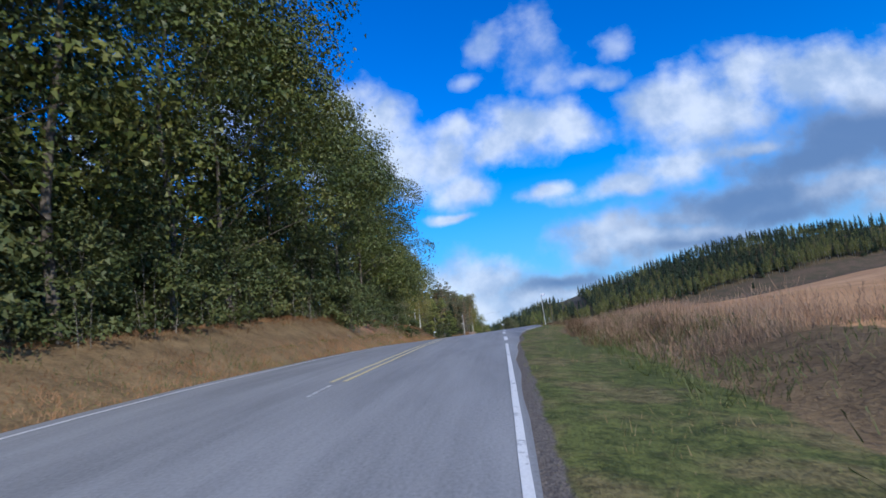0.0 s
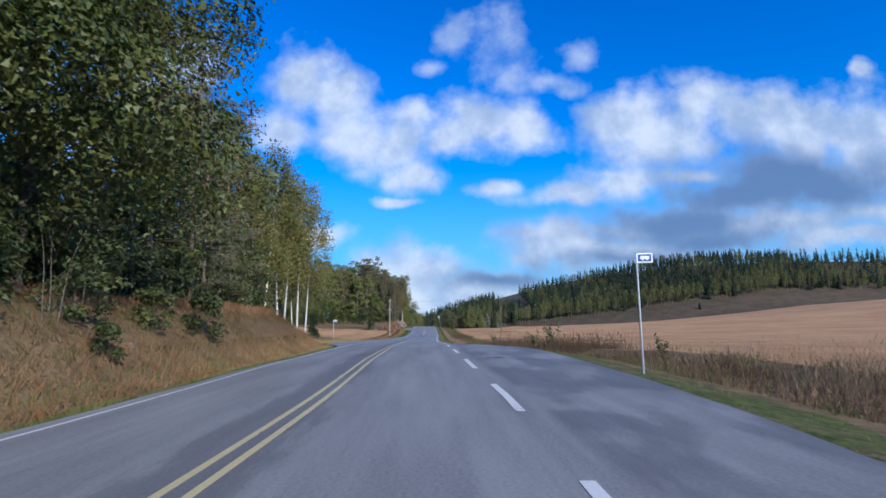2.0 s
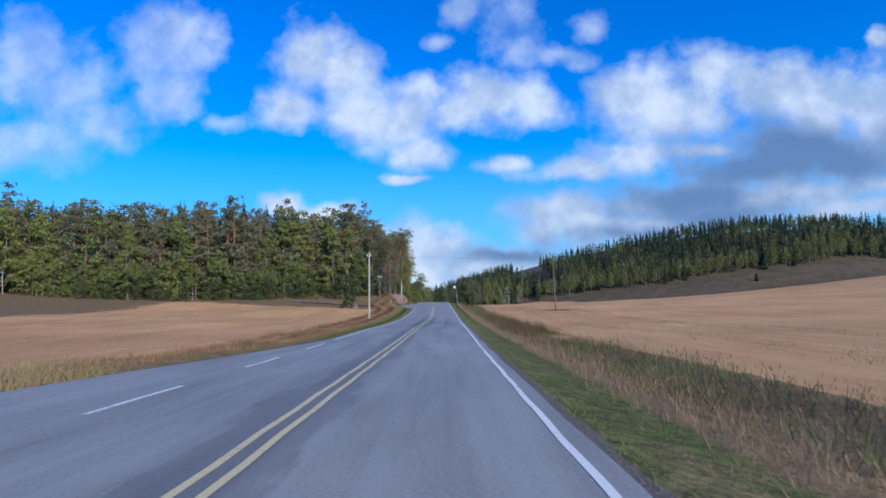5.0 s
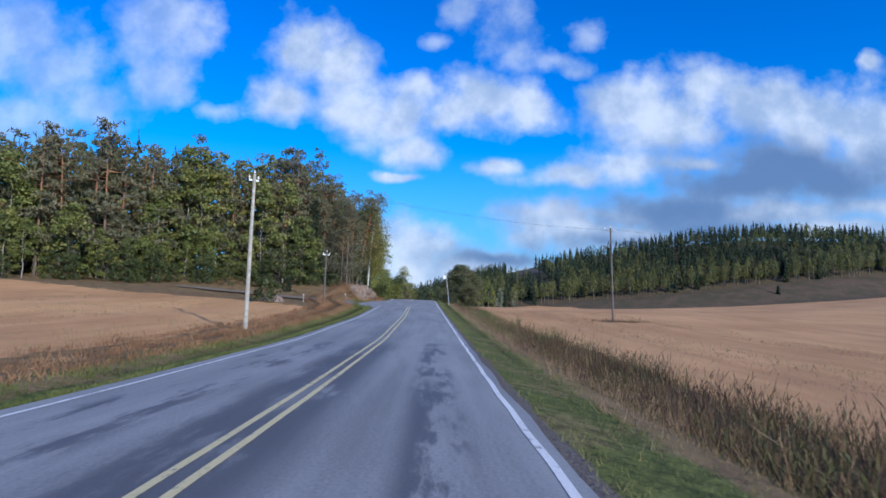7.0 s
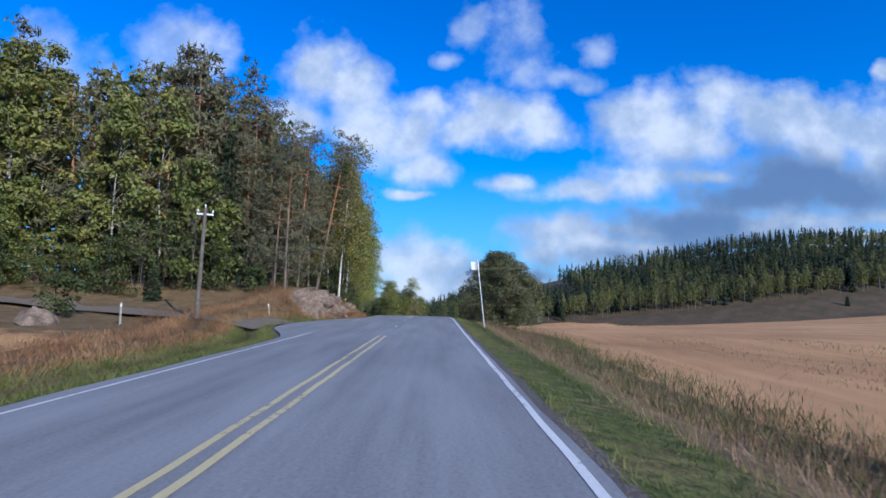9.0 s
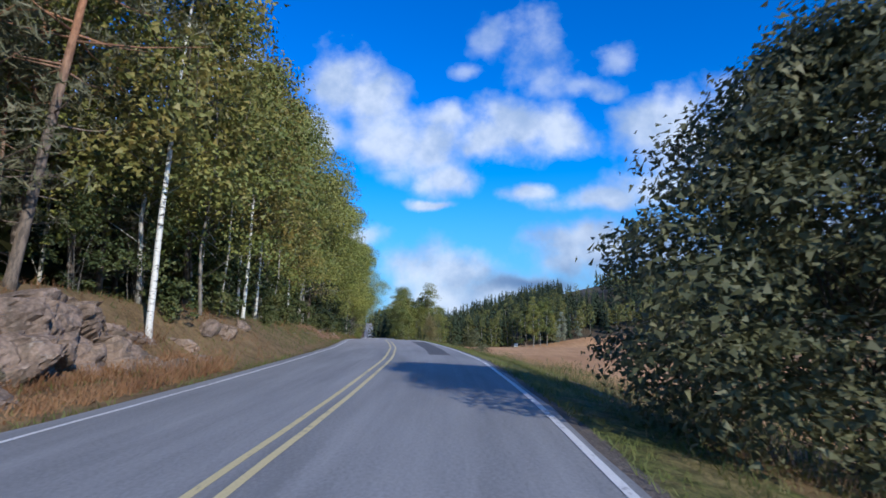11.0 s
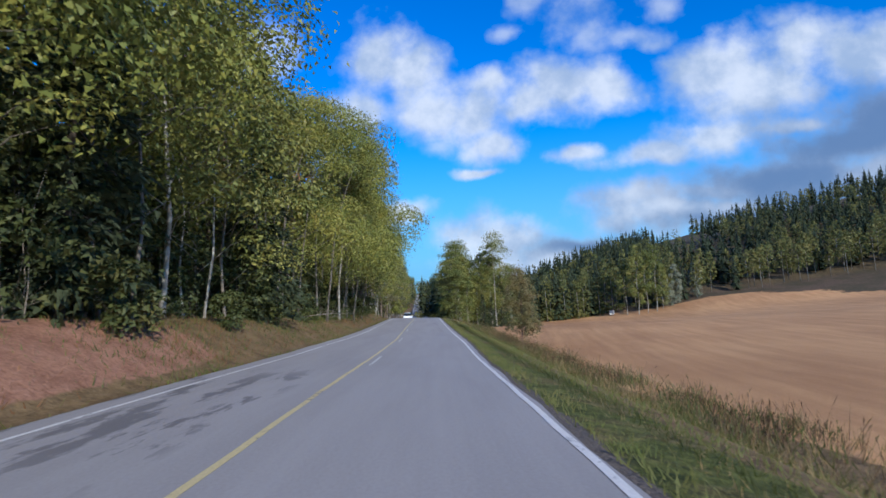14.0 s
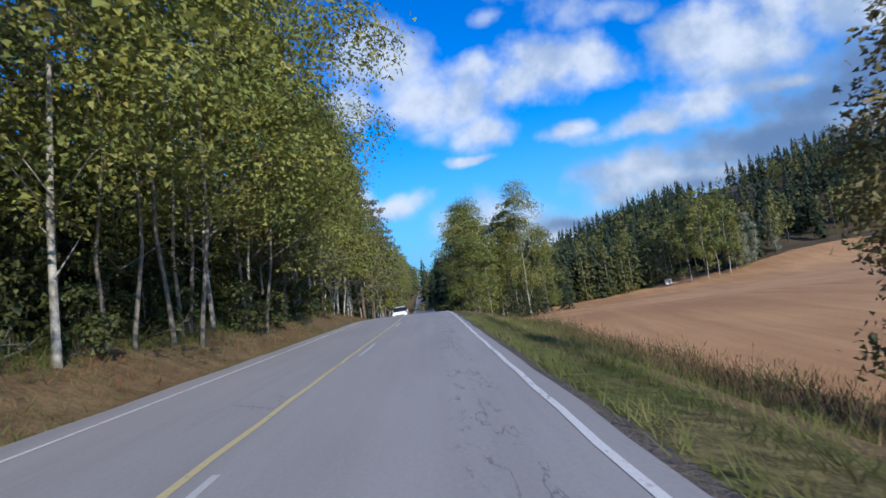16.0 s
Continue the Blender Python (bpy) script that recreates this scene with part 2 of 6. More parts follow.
BARK_BIRCH, BARK_PINE = bark_birch(), bark_pine()
BARK_GREY = plain("bark_grey", (0.17, 0.15, 0.125), 0.85, 0, 0.25, 5.0, 0.6)
BARK_DARK = plain("bark_dark", (0.085, 0.07, 0.055), 0.9, 0, 0.25, 5.0, 0.6)
BARK_PALE = plain("bark_pale", (0.34, 0.32, 0.28), 0.8, 0, 0.3, 4.0, 0.5)
BARK_REDDISH = plain("bark_reddish", (0.20, 0.12, 0.09), 0.75, 0, 0.2, 5.0, 0.4)
POLE_DARK = plain("pole_dark", (0.12, 0.10, 0.085), 0.85, 0, 0.2, 4.0, 0.4)
POLE_WOOD = plain("pole_wood", (0.36, 0.33, 0.28), 0.8, 0, 0.15, 4.0, 0.4)
STEEL = plain("galvanised_steel", (0.55, 0.56, 0.58), 0.4, 0.85, 0.06, 8.0, 0.05)
PORCELAIN = plain("porcelain", (0.75, 0.75, 0.73), 0.25, 0, 0.03)
WIRE = plain("wire", (0.10, 0.10, 0.10), 0.5, 0.6)
PLATE_WHITE = plain("plate_white", (0.80, 0.81, 0.82), 0.35, 0, 0.03, 3.0, 0.02)
PLATE_BLUE = plain("plate_blue", (0.03, 0.09, 0.30), 0.35, 0, 0.05, 3.0, 0.02)
BLACK = plain("black_print", (0.02, 0.02, 0.022), 0.5)
CAR_WHITE = plain("car_paint_white", (0.78, 0.79, 0.80), 0.22, 0, 0.02, 3.0, 0.0)
CAR_GLASS = plain("car_glass", (0.02, 0.025, 0.03), 0.08, 0, 0.02)
RUBBER = plain("rubber", (0.025, 0.025, 0.026), 0.85)
LAMP_GLASS = plain("lamp_glass", (0.75, 0.76, 0.78), 0.12, 0, 0.02)
BOX_WHITE = plain("painted_board", (0.66, 0.65, 0.62), 0.6, 0, 0.06)
ROOF_GREY = plain("roof_sheet", (0.25, 0.22, 0.21), 0.6)


def asphalt():
    mat, N, b = material("asphalt")
    uv = N.node("ShaderNodeUVMap").outputs[0]
    c = N.vec("MULTIPLY", uv, (100.0, 1000.0, 0.0))
    d, along = N.node("ShaderNodeSeparateXYZ", c).outputs[:2]
    grit = N.noise(c, 22.0, 3.0, 0.7)
    speck = N.noise(c, 70.0, 2.0, 0.7)
    cloudy = N.noise(N.vec("MULTIPLY", c, (0.9, 0.12, 0.0)), 1.0, 5.0, 0.6)
    streak = N.noise(N.vec("MULTIPLY", c, (3.0, 0.05, 0.0)), 1.0, 4.0, 0.6)
    tone = N.math("ADD", N.math("MULTIPLY", grit, 0.42), N.math("ADD", N.math("MULTIPLY", cloudy, 0.4), N.math("MULTIPLY", streak, 0.18)))
    col = N.mix(N.ramp(tone, 0.36, 0.64), (0.172, 0.170, 0.171, 1), (0.300, 0.295, 0.293, 1))
    col = N.mix(N.math("MULTIPLY", N.ramp(speck, 0.62, 0.75), 0.35), col, (0.33, 0.32, 0.31, 1))
    later = N.ramp(along, 262.0, 290.0)
    col = N.mix(N.math("MULTIPLY", later, 0.5), col, (0.40, 0.365, 0.35, 1))
    # dark sealed band round the middle of the road, with a ragged edge
    edge = N.noise(N.vec("MULTIPLY", c, (2.0, 0.35, 0.0)), 1.0, 6.0, 0.65)
    mid = N.math("ABSOLUTE", N.math("ADD", d, 2.35))
    band = N.ramp(N.math("ADD", mid, N.math("MULTIPLY", N.math("SUBTRACT", edge, 0.5), 1.6)), 0.75, 0.45)
    band = N.math("MULTIPLY", band, N.math("MULTIPLY", N.math("MULTIPLY", N.ramp(along, 24.0, 40.0), N.ramp(along, 205.0, 170.0)), 0.5))
    # worn, stained patches where water stands in the wheel tracks
    stain = N.ramp(N.math("ADD", N.noise(N.vec("MULTIPLY", c, (1.7, 0.34, 0.0)), 1.0, 8.0, 0.66), N.math("ADD", N.math("MULTIPLY", N.math("SUBTRACT", speck, 0.5), 0.22), N.math("MULTIPLY", N.math("ABSOLUTE", N.math("ADD", d, 1.6)), -0.05))), 0.37, 0.46)
    near_mid = N.math("MAXIMUM", N.ramp(N.math("ABSOLUTE", N.math("ADD", d, 2.2)), 1.2, 0.5), N.math("MAXIMUM", N.ramp(N.math("ABSOLUTE", N.math("SUBTRACT", d, 0.1)), 0.55, 0.2), N.ramp(N.math("ABSOLUTE", N.math("ADD", d, 4.4)), 1.0, 0.5)))
    where = N.math("MULTIPLY", near_mid, N.math("MULTIPLY", N.ramp(along, 146.0, 156.0), N.ramp(along, 181.0, 172.0)))
    band = N.math("MAXIMUM", band, N.math("MULTIPLY", N.math("MULTIPLY", stain, where), 0.95))
    here = N.math("MULTIPLY", N.math("MULTIPLY", N.ramp(along, 305.0, 309.0), N.ramp(along, 319.0, 314.0)), N.ramp(d, -2.8, -3.4))
    band = N.math("MAXIMUM", band, N.math("MULTIPLY", N.math("MULTIPLY", N.ramp(N.noise(N.vec("MULTIPLY", c, (1.7, 0.34, 0.0)), 1.0, 8.0, 0.68), 0.515, 0.56), here), 0.7))
    apron = N.math("MULTIPLY", N.ramp(d, 1.5, 1.9), N.ramp(N.noise(N.vec("MULTIPLY", c, (0.5, 0.2, 0.0)), 1.0, 4.0), 0.42, 0.55))
    band = N.math("MAXIMUM", band, N.math("MULTIPLY", apron, 0.6))
    col = N.mix(N.math("MULTIPLY", band, 0.8), col, (0.06, 0.057, 0.062, 1))
    # fine cracks
    vor = N.nodes.new("ShaderNodeTexVoronoi")
    vor.feature = "DISTANCE_TO_EDGE"
    N.put(vor.inputs["Vector"], N.vec("ADD", N.vec("MULTIPLY", c, (1.0, 0.45, 0.0)), N.vec("MULTIPLY", N.node("ShaderNodeTexNoise", c).outputs["Color"], (0.5, 0.5, 0.0))))
    vor.inputs["Scale"].default_value = 0.55
    crack = N.math("MULTIPLY", N.ramp(vor.outputs[0], 0.007, 0.002), N.ramp(N.noise(c, 0.12, 2.0), 0.68, 0.72))
    # short broken cracks along a wheel track near the end of the stretch
    split = N.math("ABSOLUTE", N.math("SUBTRACT", N.noise(N.vec("MULTIPLY", c, (4.2, 0.75, 0.0)), 1.0, 5.0, 0.6), 0.5))
    track = N.math("MULTIPLY", N.math("MULTIPLY", N.ramp(d, -0.25, 0.0), N.ramp(d, 0.75, 0.45)), N.math("MULTIPLY", N.ramp(along, 336.0, 342.0), N.ramp(N.noise(c, 1.1, 3.0), 0.46, 0.56)))
    crack = N.math("MAXIMUM", crack, N.math("MULTIPLY", N.ramp(split, 0.016, 0.006), track))
    col = N.mix(N.math("MULTIPLY", crack, 0.5), col, (0.03, 0.03, 0.032, 1))
    N.put(b.inputs["Base Color"], col)
    N.put(b.inputs["Roughness"], N.math("SUBTRACT", 0.82, N.math("MULTIPLY", band, 0.2)))
    b.inputs["Specular IOR Level"].default_value = 0.35
    bump(N, b, N.math("SUBTRACT", N.math("ADD", grit, speck), N.math("MULTIPLY", crack, 2.0)), 0.35, 0.008)
    return mat


def paint(name, colour, wear=0.5):
    mat, N, b = material(name)
    c = coords(N)
    chip = N.noise(c, 7.0, 6.0, 0.75)
    big = N.noise(c, 0.6, 3.0)
    gone = N.ramp(N.math("ADD", chip, N.math("MULTIPLY", N.math("SUBTRACT", big, 0.5), 0.5)), 0.68 - 0.16 * wear, 0.74 - 0.1 * wear)
    shade = N.mix(N.ramp(N.noise(c, 30.0, 3.0), 0.3, 0.7), tuple(v * 0.85 for v in colour) + (1,), (*colour, 1))
    N.put(b.inputs["Base Color"], N.mix(N.math("MULTIPLY", gone, 0.8), shade, (0.16, 0.15, 0.155, 1)))
    b.inputs["Roughness"].default_value = 0.65
    bump(N, b, chip, 0.2, 0.004)
    return mat


ASPHALT, PAINT_WHITE, PAINT_YELLOW = asphalt(), paint("paint_white", (0.72, 0.70, 0.67), 0.75), paint("paint_yellow", (0.63, 0.52, 0.27), 0.75)
PAINT_FADED = paint("paint_faded", (0.56, 0.55, 0.53), 0.9)
PATCH = plain("asphalt_patch", (0.088, 0.084, 0.088), 0.85, 0, 0.12, 9.0, 0.4)
TAR = plain("tar", (0.035, 0.035, 0.04), 0.6, 0, 0.15, 9.0, 0.3)


def earth():
    mat, N, b = material("earth")
    c = coords(N)

    def mask(name):
        return N.node("ShaderNodeAttribute", attribute_name=name).outputs["Fac"]

    rag = N.math("MULTIPLY", N.math("SUBTRACT", N.noise(c, 0.7, 5.0, 0.65), 0.5), 0.9)

    def part_of(name):
        return N.ramp(N.math("ADD", mask(name), rag), 0.4, 0.6)

    n1, n2, n3 = N.noise(c, 1.1, 5.0, 0.65), N.noise(c, 9.0, 4.0, 0.7), N.noise(c, 0.05, 4.0)
    rows_ = N.noise(N.vec("MULTIPLY", c, (0.9, 0.05, 1.0)), 1.0, 4.0, 0.6)
    mixd = N.ramp(N.math("ADD", N.math("MULTIPLY", n1, 0.5), N.math("MULTIPLY", n2, 0.5)), 0.3, 0.7)
    dry = N.mix(mixd, (0.085, 0.056, 0.029, 1), (0.26, 0.175, 0.088, 1))
    tuft = N.ramp(N.math("ADD", N.math("MULTIPLY", N.noise(c, 3.2, 5.0, 0.7), 0.6), N.math("MULTIPLY", N.noise(c, 22.0, 3.0, 0.7), 0.4)), 0.36, 0.64)
    green = N.mix(N.ramp(N.noise(c, 0.55, 4.0, 0.6), 0.45, 0.62), N.mix(tuft, (0.035, 0.045, 0.012, 1), (0.14, 0.15, 0.04, 1)), N.mix(tuft, (0.06, 0.05, 0.02, 1), (0.22, 0.18, 0.075, 1)))
    gold = N.mix(N.ramp(N.math("ADD", N.math("MULTIPLY", n3, 0.45), N.math("ADD", N.math("MULTIPLY", rows_, 0.35), N.math("MULTIPLY", n2, 0.2))), 0.35, 0.65), (0.395, 0.205, 0.092, 1), (0.60, 0.34, 0.155, 1))
    meadow = N.mix(N.ramp(N.noise(N.vec("MULTIPLY", c, (0.12, 0.12, 0.1)), 1.0, 6.0, 0.65), 0.38, 0.62), N.mix(mixd, (0.05, 0.042, 0.026, 1), (0.095, 0.078, 0.044, 1)), N.mix(mixd, (0.07, 0.05, 0.034, 1), (0.15, 0.102, 0.066, 1)))
    litter = N.mix(mixd, (0.045, 0.036, 0.022, 1), (0.15, 0.11, 0.06, 1))
    gravel = N.mix(N.ramp(N.noise(c, 30.0, 3.0, 0.8), 0.3, 0.7), (0.075, 0.06, 0.05, 1), (0.20, 0.17, 0.145, 1))
    soil = N.mix(mixd, (0.19, 0.09, 0.055, 1), (0.40, 0.215, 0.145, 1))
    col = dry
    for name, colour in (("green", green), ("field", gold), ("meadow", meadow), ("litter", litter), ("soil", soil), ("gravel", gravel)):
        col = N.mix(part_of(name), col, colour)
    N.put(b.inputs["Base Color"], col)
    b.inputs["Roughness"].default_value = 0.95
    b.inputs["Specular IOR Level"].default_value = 0.15
    bump(N, b, N.math("ADD", n1, n2), 0.7, 0.08)
    return mat


EARTH = earth()


def rock_material():
    mat, N, b = material("granite")
    c = coords(N)
    n1, n2 = N.noise(c, 1.2, 6.0, 0.7), N.noise(c, 12.0, 4.0, 0.7)
    col = N.mix(N.ramp(N.math("ADD", N.math("MULTIPLY", n1, 0.6), N.math("MULTIPLY", n2, 0.4)), 0.36, 0.64), (0.085, 0.058, 0.042, 1), (0.30, 0.215, 0.16, 1))
    # brown and black runs of water down the face, pale lichen in patches
    runs = N.noise(N.vec("MULTIPLY", c, (1.6, 1.6, 0.22)), 1.0, 5.0, 0.65)
    col = N.mix(N.math("MULTIPLY", N.ramp(runs, 0.52, 0.66), 0.75), col, (0.07, 0.052, 0.036, 1))
    col = N.mix(N.math("MULTIPLY", N.ramp(N.noise(c, 2.6, 5.0, 0.7), 0.58, 0.68), 0.45), col, (0.42, 0.36, 0.30, 1))
    col = N.mix(N.math("MULTIPLY", N.ramp(N.noise(c, 0.8, 4.0, 0.6), 0.60, 0.70), 0.7), col, (0.085, 0.075, 0.035, 1))
    N.put(b.inputs["Base Color"], col)
    b.inputs["Roughness"].default_value = 0.85
    bump(N, b, N.math("ADD", n1, N.math("MULTIPLY", n2, 0.3)), 0.8, 0.12)
    return mat


ROCK = rock_material()

# ---- the lie of the road and the land ----
# the line along which the right-hand lane runs: its y, x and height
LINE_Y = (-150, -60, -20, 0, 11, 22, 33, 43, 54, 65, 76, 87, 98, 110, 130, 149, 164, 178, 200, 224, 239, 250, 261, 272, 282, 292, 303, 313, 323, 334, 344, 384, 400, 420, 450, 480, 550, 650, 900, 3200)
LINE_X = (21, 5.8, 0.8, -1.25, -1.4, -1.6, -1.93, -2.1, -2.43, -3.1, -3.59, -3.95, -4.44, -4.8, -5.3, -5.75, -6.05, -6.3, -6.95, -7.9, -8.45, -8.95, -9.8, -11.3, -13.1, -15.1, -17.1, -18.86, -20.55, -22.34, -24.3, -32.2, -35.4, -39.4, -45.4, -51.4, -65.4, -85.4, -135, -595)
LINE_Z = (-4.5, -2.6, -1.5, -0.329, 0.347, 0.813, 1.142, 1.237, 1.292, 1.36, 1.277, 1.054, 0.725, 0.425, 0.082, -0.148, -0.426, -0.551, -0.341, 0.242, 0.661, 0.771, 0.78, 0.699, 0.654, 0.609, 0.388, 0.035, -0.394, -0.72, -0.935, -1.405, -1.95, -3.4, -5.4, -6.9, -7.6, -3.4, 3, 8)
DENSE = np.arange(-150.0, 3200.0, 1.0)


def smoothed(ys, vs, span):
    v = np.interp(DENSE, ys, vs)
    k = np.hanning(2 * span + 1)
    return np.convolve(np.pad(v, span, mode="edge"), k / k.sum(), "valid")


ROAD_X, ROAD_Z = smoothed(LINE_Y, LINE_X, 5), smoothed(LINE_Y, LINE_Z, 4)
TILT = smoothed((0, 10, 20, 30, 40, 50, 60, 73, 85, 105, 130, 145, 160, 180, 205, 230, 250, 265, 280, 300, 315, 330, 345, 360, 375, 400, 600), (-0.110, -0.091, -0.060, -0.034, -0.017, -0.005, 0.010, 0.026, 0.001, -0.023, -0.006, -0.004, -0.001, 0.002, 0.007, 0.007, 0.009, -0.013, -0.018, -0.013, -0.039, -0.066, -0.059, -0.046, -0.037, -0.031, -0.000), 8)


def table(*pairs):
    ys, vs = zip(*pairs)
    vals = smoothed(ys, vs, 5)
    return lambda y: np.interp(y, DENSE, vals)


def rx(y):
    return np.interp(y, DENSE, ROAD_X)


def rz(y):
    return np.interp(y, DENSE, ROAD_Z)


def tilt(y):
    return np.interp(y, DENSE, TILT)


EDGE_L, EDGE_R, LINE_M = -5.98, 1.47, -2.03
lay_right = table((16, 0), (28, 0.5), (36, 1.3), (46, 2.7), (56, 3.4), (70, 3.4), (80, 1.0), (86, 0), (200, 0))
lay_left = table((84, 0), (96, 3.3), (120, 3.3), (138, 0), (219, 0), (228, 3.2), (234, 3.2), (245, 0), (300, 0))
# where the painted lines run: the left edge line, the middle of the road, the right edge line
line_left = table((0, -5.60), (10, -5.59), (20, -5.58), (32, -5.58), (44, -5.59), (56, -5.59), (68, -5.58), (80, -5.57), (92, -5.54), (104, -5.53), (116, -5.53), (128, -5.57), (142, -5.60), (160, -5.60), (178, -5.59), (202, -5.56), (226, -5.55), (242, -5.54), (254, -5.54), (266, -5.56), (278, -5.56), (290, -5.54), (302, -5.48), (314, -5.42), (326, -5.38), (338, -5.32), (350, -5.29), (362, -5.29), (374, -5.33), (390, -5.34))
line_mid = table((0, -2.13), (10, -2.17), (20, -2.19), (32, -2.20), (44, -2.20), (56, -2.11), (68, -2.02), (80, -2.02), (92, -2.08), (104, -2.17), (116, -2.24), (128, -2.21), (142, -2.15), (160, -2.10), (178, -2.08), (202, -2.08), (226, -2.06), (242, -2.08), (254, -2.16), (266, -2.19), (278, -2.13), (290, -1.98), (302, -2.04), (314, -2.15), (326, -2.28), (338, -2.42), (350, -2.41), (362, -2.29), (374, -2.12), (390, -2.06))
line_right = table((0, 1.39), (10, 1.32), (20, 1.26), (32, 1.26), (44, 1.26), (56, 1.32), (68, 1.37), (80, 1.34), (92, 1.34), (104, 1.25), (116, 1.16), (128, 1.19), (142, 1.24), (160, 1.27), (178, 1.27), (202, 1.31), (226, 1.34), (242, 1.34), (254, 1.30), (266, 1.28), (278, 1.32), (290, 1.39), (302, 1.40), (314, 1.34), (326, 1.25), (338, 1.17), (350, 1.14), (362, 1.18), (374, 1.27), (390, 1.30))
bank_left = table((-60, 1.0), (0, 1.1), (25, 2.1), (45, 2.8), (65, 2.4), (80, 2.5), (92, 2.2), (101, 1.7), (110, 0.6), (122, -0.1), (140, -0.3), (205, -0.2), (225, 0.2), (237, 1.0), (242, 2.5), (255, 2.6), (263, 2.0), (275, 1.7), (300, 1.7), (330, 1.5), (350, 1.3), (420, 1.2), (700, 1.0))
bank_back = table((-60, 0), (238, 0), (241, 2.2), (259, 2.2), (264, 0), (700, 0))
rise_left = table((-60, 0.06), (70, 0.10), (98, 0.10), (112, 0.035), (150, 0.04), (190, 0.055), (215, 0.062), (240, 0.06), (300, 0.06), (700, 0.05))
drop_right = table((-60, -0.1), (0, -0.1), (40, -0.15), (80, -0.4), (150, -0.8), (218, -1.2), (290, -1.3), (350, -2.0), (420, -2.0), (500, -1.8), (700, -0.5))


def wood_front(x):
    """Where the wood beyond the right-hand field begins: its y."""
    return np.interp(x, (-45, -12, 8, 25, 45, 70, 600), (478, 496, 500, 498, 510, 520, 524))


def meadow_rise(x):
    """How far the rough meadow climbs from the field to the wood."""
    return np.interp(x, (20, 40, 100, 160, 205, 300), (1.2, 3.4, 6.3, 9.3, 11.2, 12.2))


def hill_rise(x):
    """How far the wooded hill climbs behind the edge of the wood."""
    return np.interp(x, (-60, -20, 0, 20, 60, 100, 140, 200, 300, 500), (0, 5, 11, 15, 20, 23, 27, 31, 31, 30))


def smooth(v):
    v = np.clip(v, 0, 1)
    return v * v * (3 - 2 * v)


def deck(y, d):
    """Height of the road's surface; d is how far right of the lane's line."""
    crown = -0.012 * np.abs(d - LINE_M)
    return rz(y) + 0.026 + tilt(y) * d + crown


def lump(x, y, size):
    return np.sin(x / size + 1.7 * np.sin(y / size * 0.63)) * np.sin(y / size * 0.81 + 1.3 * np.sin(x / size * 0.57))


def land(x, y):
    """Height of the ground beside and under the road."""
    x, y = np.asarray(x, float), np.asarray(y, float)
    d = x - rx(y)
    el, er = EDGE_L - lay_left(y) - d, d - EDGE_R - lay_right(y)
    zl, zr = deck(y, EDGE_L - lay_left(y)), deck(y, EDGE_R + lay_right(y))
    fade = 1 / (1 + np.maximum(np.abs(d) - 120, 0) / 250)
    left = zl - 0.04 - 0.22 * smooth(el / 1.2) * (1 - smooth((el - 1.2) / 1.6)) + bank_left(y) * smooth((el - 0.7 - bank_back(y)) / (4.6 - 0.5 * bank_back(y))) + rise_left(y) * np.clip(el - 6, 0, 160)
    right = zr - 0.04 - 0.30 * smooth(er / 2.2) - 0.35 * smooth((er - 2.0) / 2.0) * (1 - smooth((er - 4.5) / 2.5)) + (drop_right(y) + 0.3) * smooth((er - 1.5) / 6.0)
    far = np.clip(er - 25, 0, 300)
    into = y - wood_front(x)
    right = right + np.interp(y, (400, 440, 480, 520, 640), (0, 0.7, 1.9, 2.2, 0)) * smooth((er - 45) / 60) + 0.00018 * far**2 + (meadow_rise(x) * smooth((into + 42) / 44) + hill_rise(x) * (np.clip(into / 105, 0, 1) ** 0.85)) * smooth((er - 20) / 50)
    rough = 0.10 * lump(x, y, 1.6) + 0.05 * lump(x + 7, y - 3, 0.6)
    left = left + rough * smooth((el - 1.0) / 3) + 0.35 * lump(x, y, 9) * smooth((el - 12) / 20)
    right = right + 0.6 * rough * smooth((er - 2.0) / 3) + 0.25 * lump(x, y, 23) * smooth((er - 20) / 30)
    under = deck(y, np.clip(d, EDGE_L - lay_left(y), EDGE_R + lay_right(y))) - 0.06
    return np.where(el > 0, left, np.where(er > 0, right, under))


def put_at(y, d):
    """The place on the ground d metres right of the lane's line."""
    x = float(rx(y)) + d
    return Vector((x, y, float(land(x, y))))


# ---- mesh helpers ----


def mesh_of(name, verts, faces, mat, smooth_faces=False):
    me = bpy.data.meshes.new(name)
    me.from_pydata([tuple(v) for v in verts], [], [tuple(f) for f in faces])
    for m in mat if isinstance(mat, (list, tuple)) else (mat,):
        me.materials.append(m)
    if smooth_faces:
        me.polygons.foreach_set("use_smooth", [True] * len(me.polygons))
    me.update()
    return me


def fast_mesh(name, co, size, mat):
    """A mesh of loose polygons of one size: co is an array (n, size, 3)."""
    n = len(co)
    me = bpy.data.meshes.new(name)
    me.vertices.add(n * size)
    me.vertices.foreach_set("co", np.ascontiguousarray(co, np.float32).ravel())
    me.loops.add(n * size)
    me.loops.foreach_set("vertex_index", np.arange(n * size, dtype=np.int32))
    me.polygons.add(n)
    me.polygons.foreach_set("loop_start", np.arange(0, n * size, size, dtype=np.int32))
    me.materials.append(mat)
    me.update(calc_edges=True)
    return me


def part(name, data, mat=None, parent=None, label=""):
    """Links a bmesh or a mesh as one object under a thing or a part."""
    if isinstance(data, bmesh.types.BMesh):
        me = bpy.data.meshes.new(name)
        data.to_mesh(me)
        data.free()
        data = me
    if mat is not None:
        data.materials.clear()
        data.materials.append(mat)
    ob = new(name, data)
    ob.parent = parent
    if label:
        ob["label"] = label
    return ob


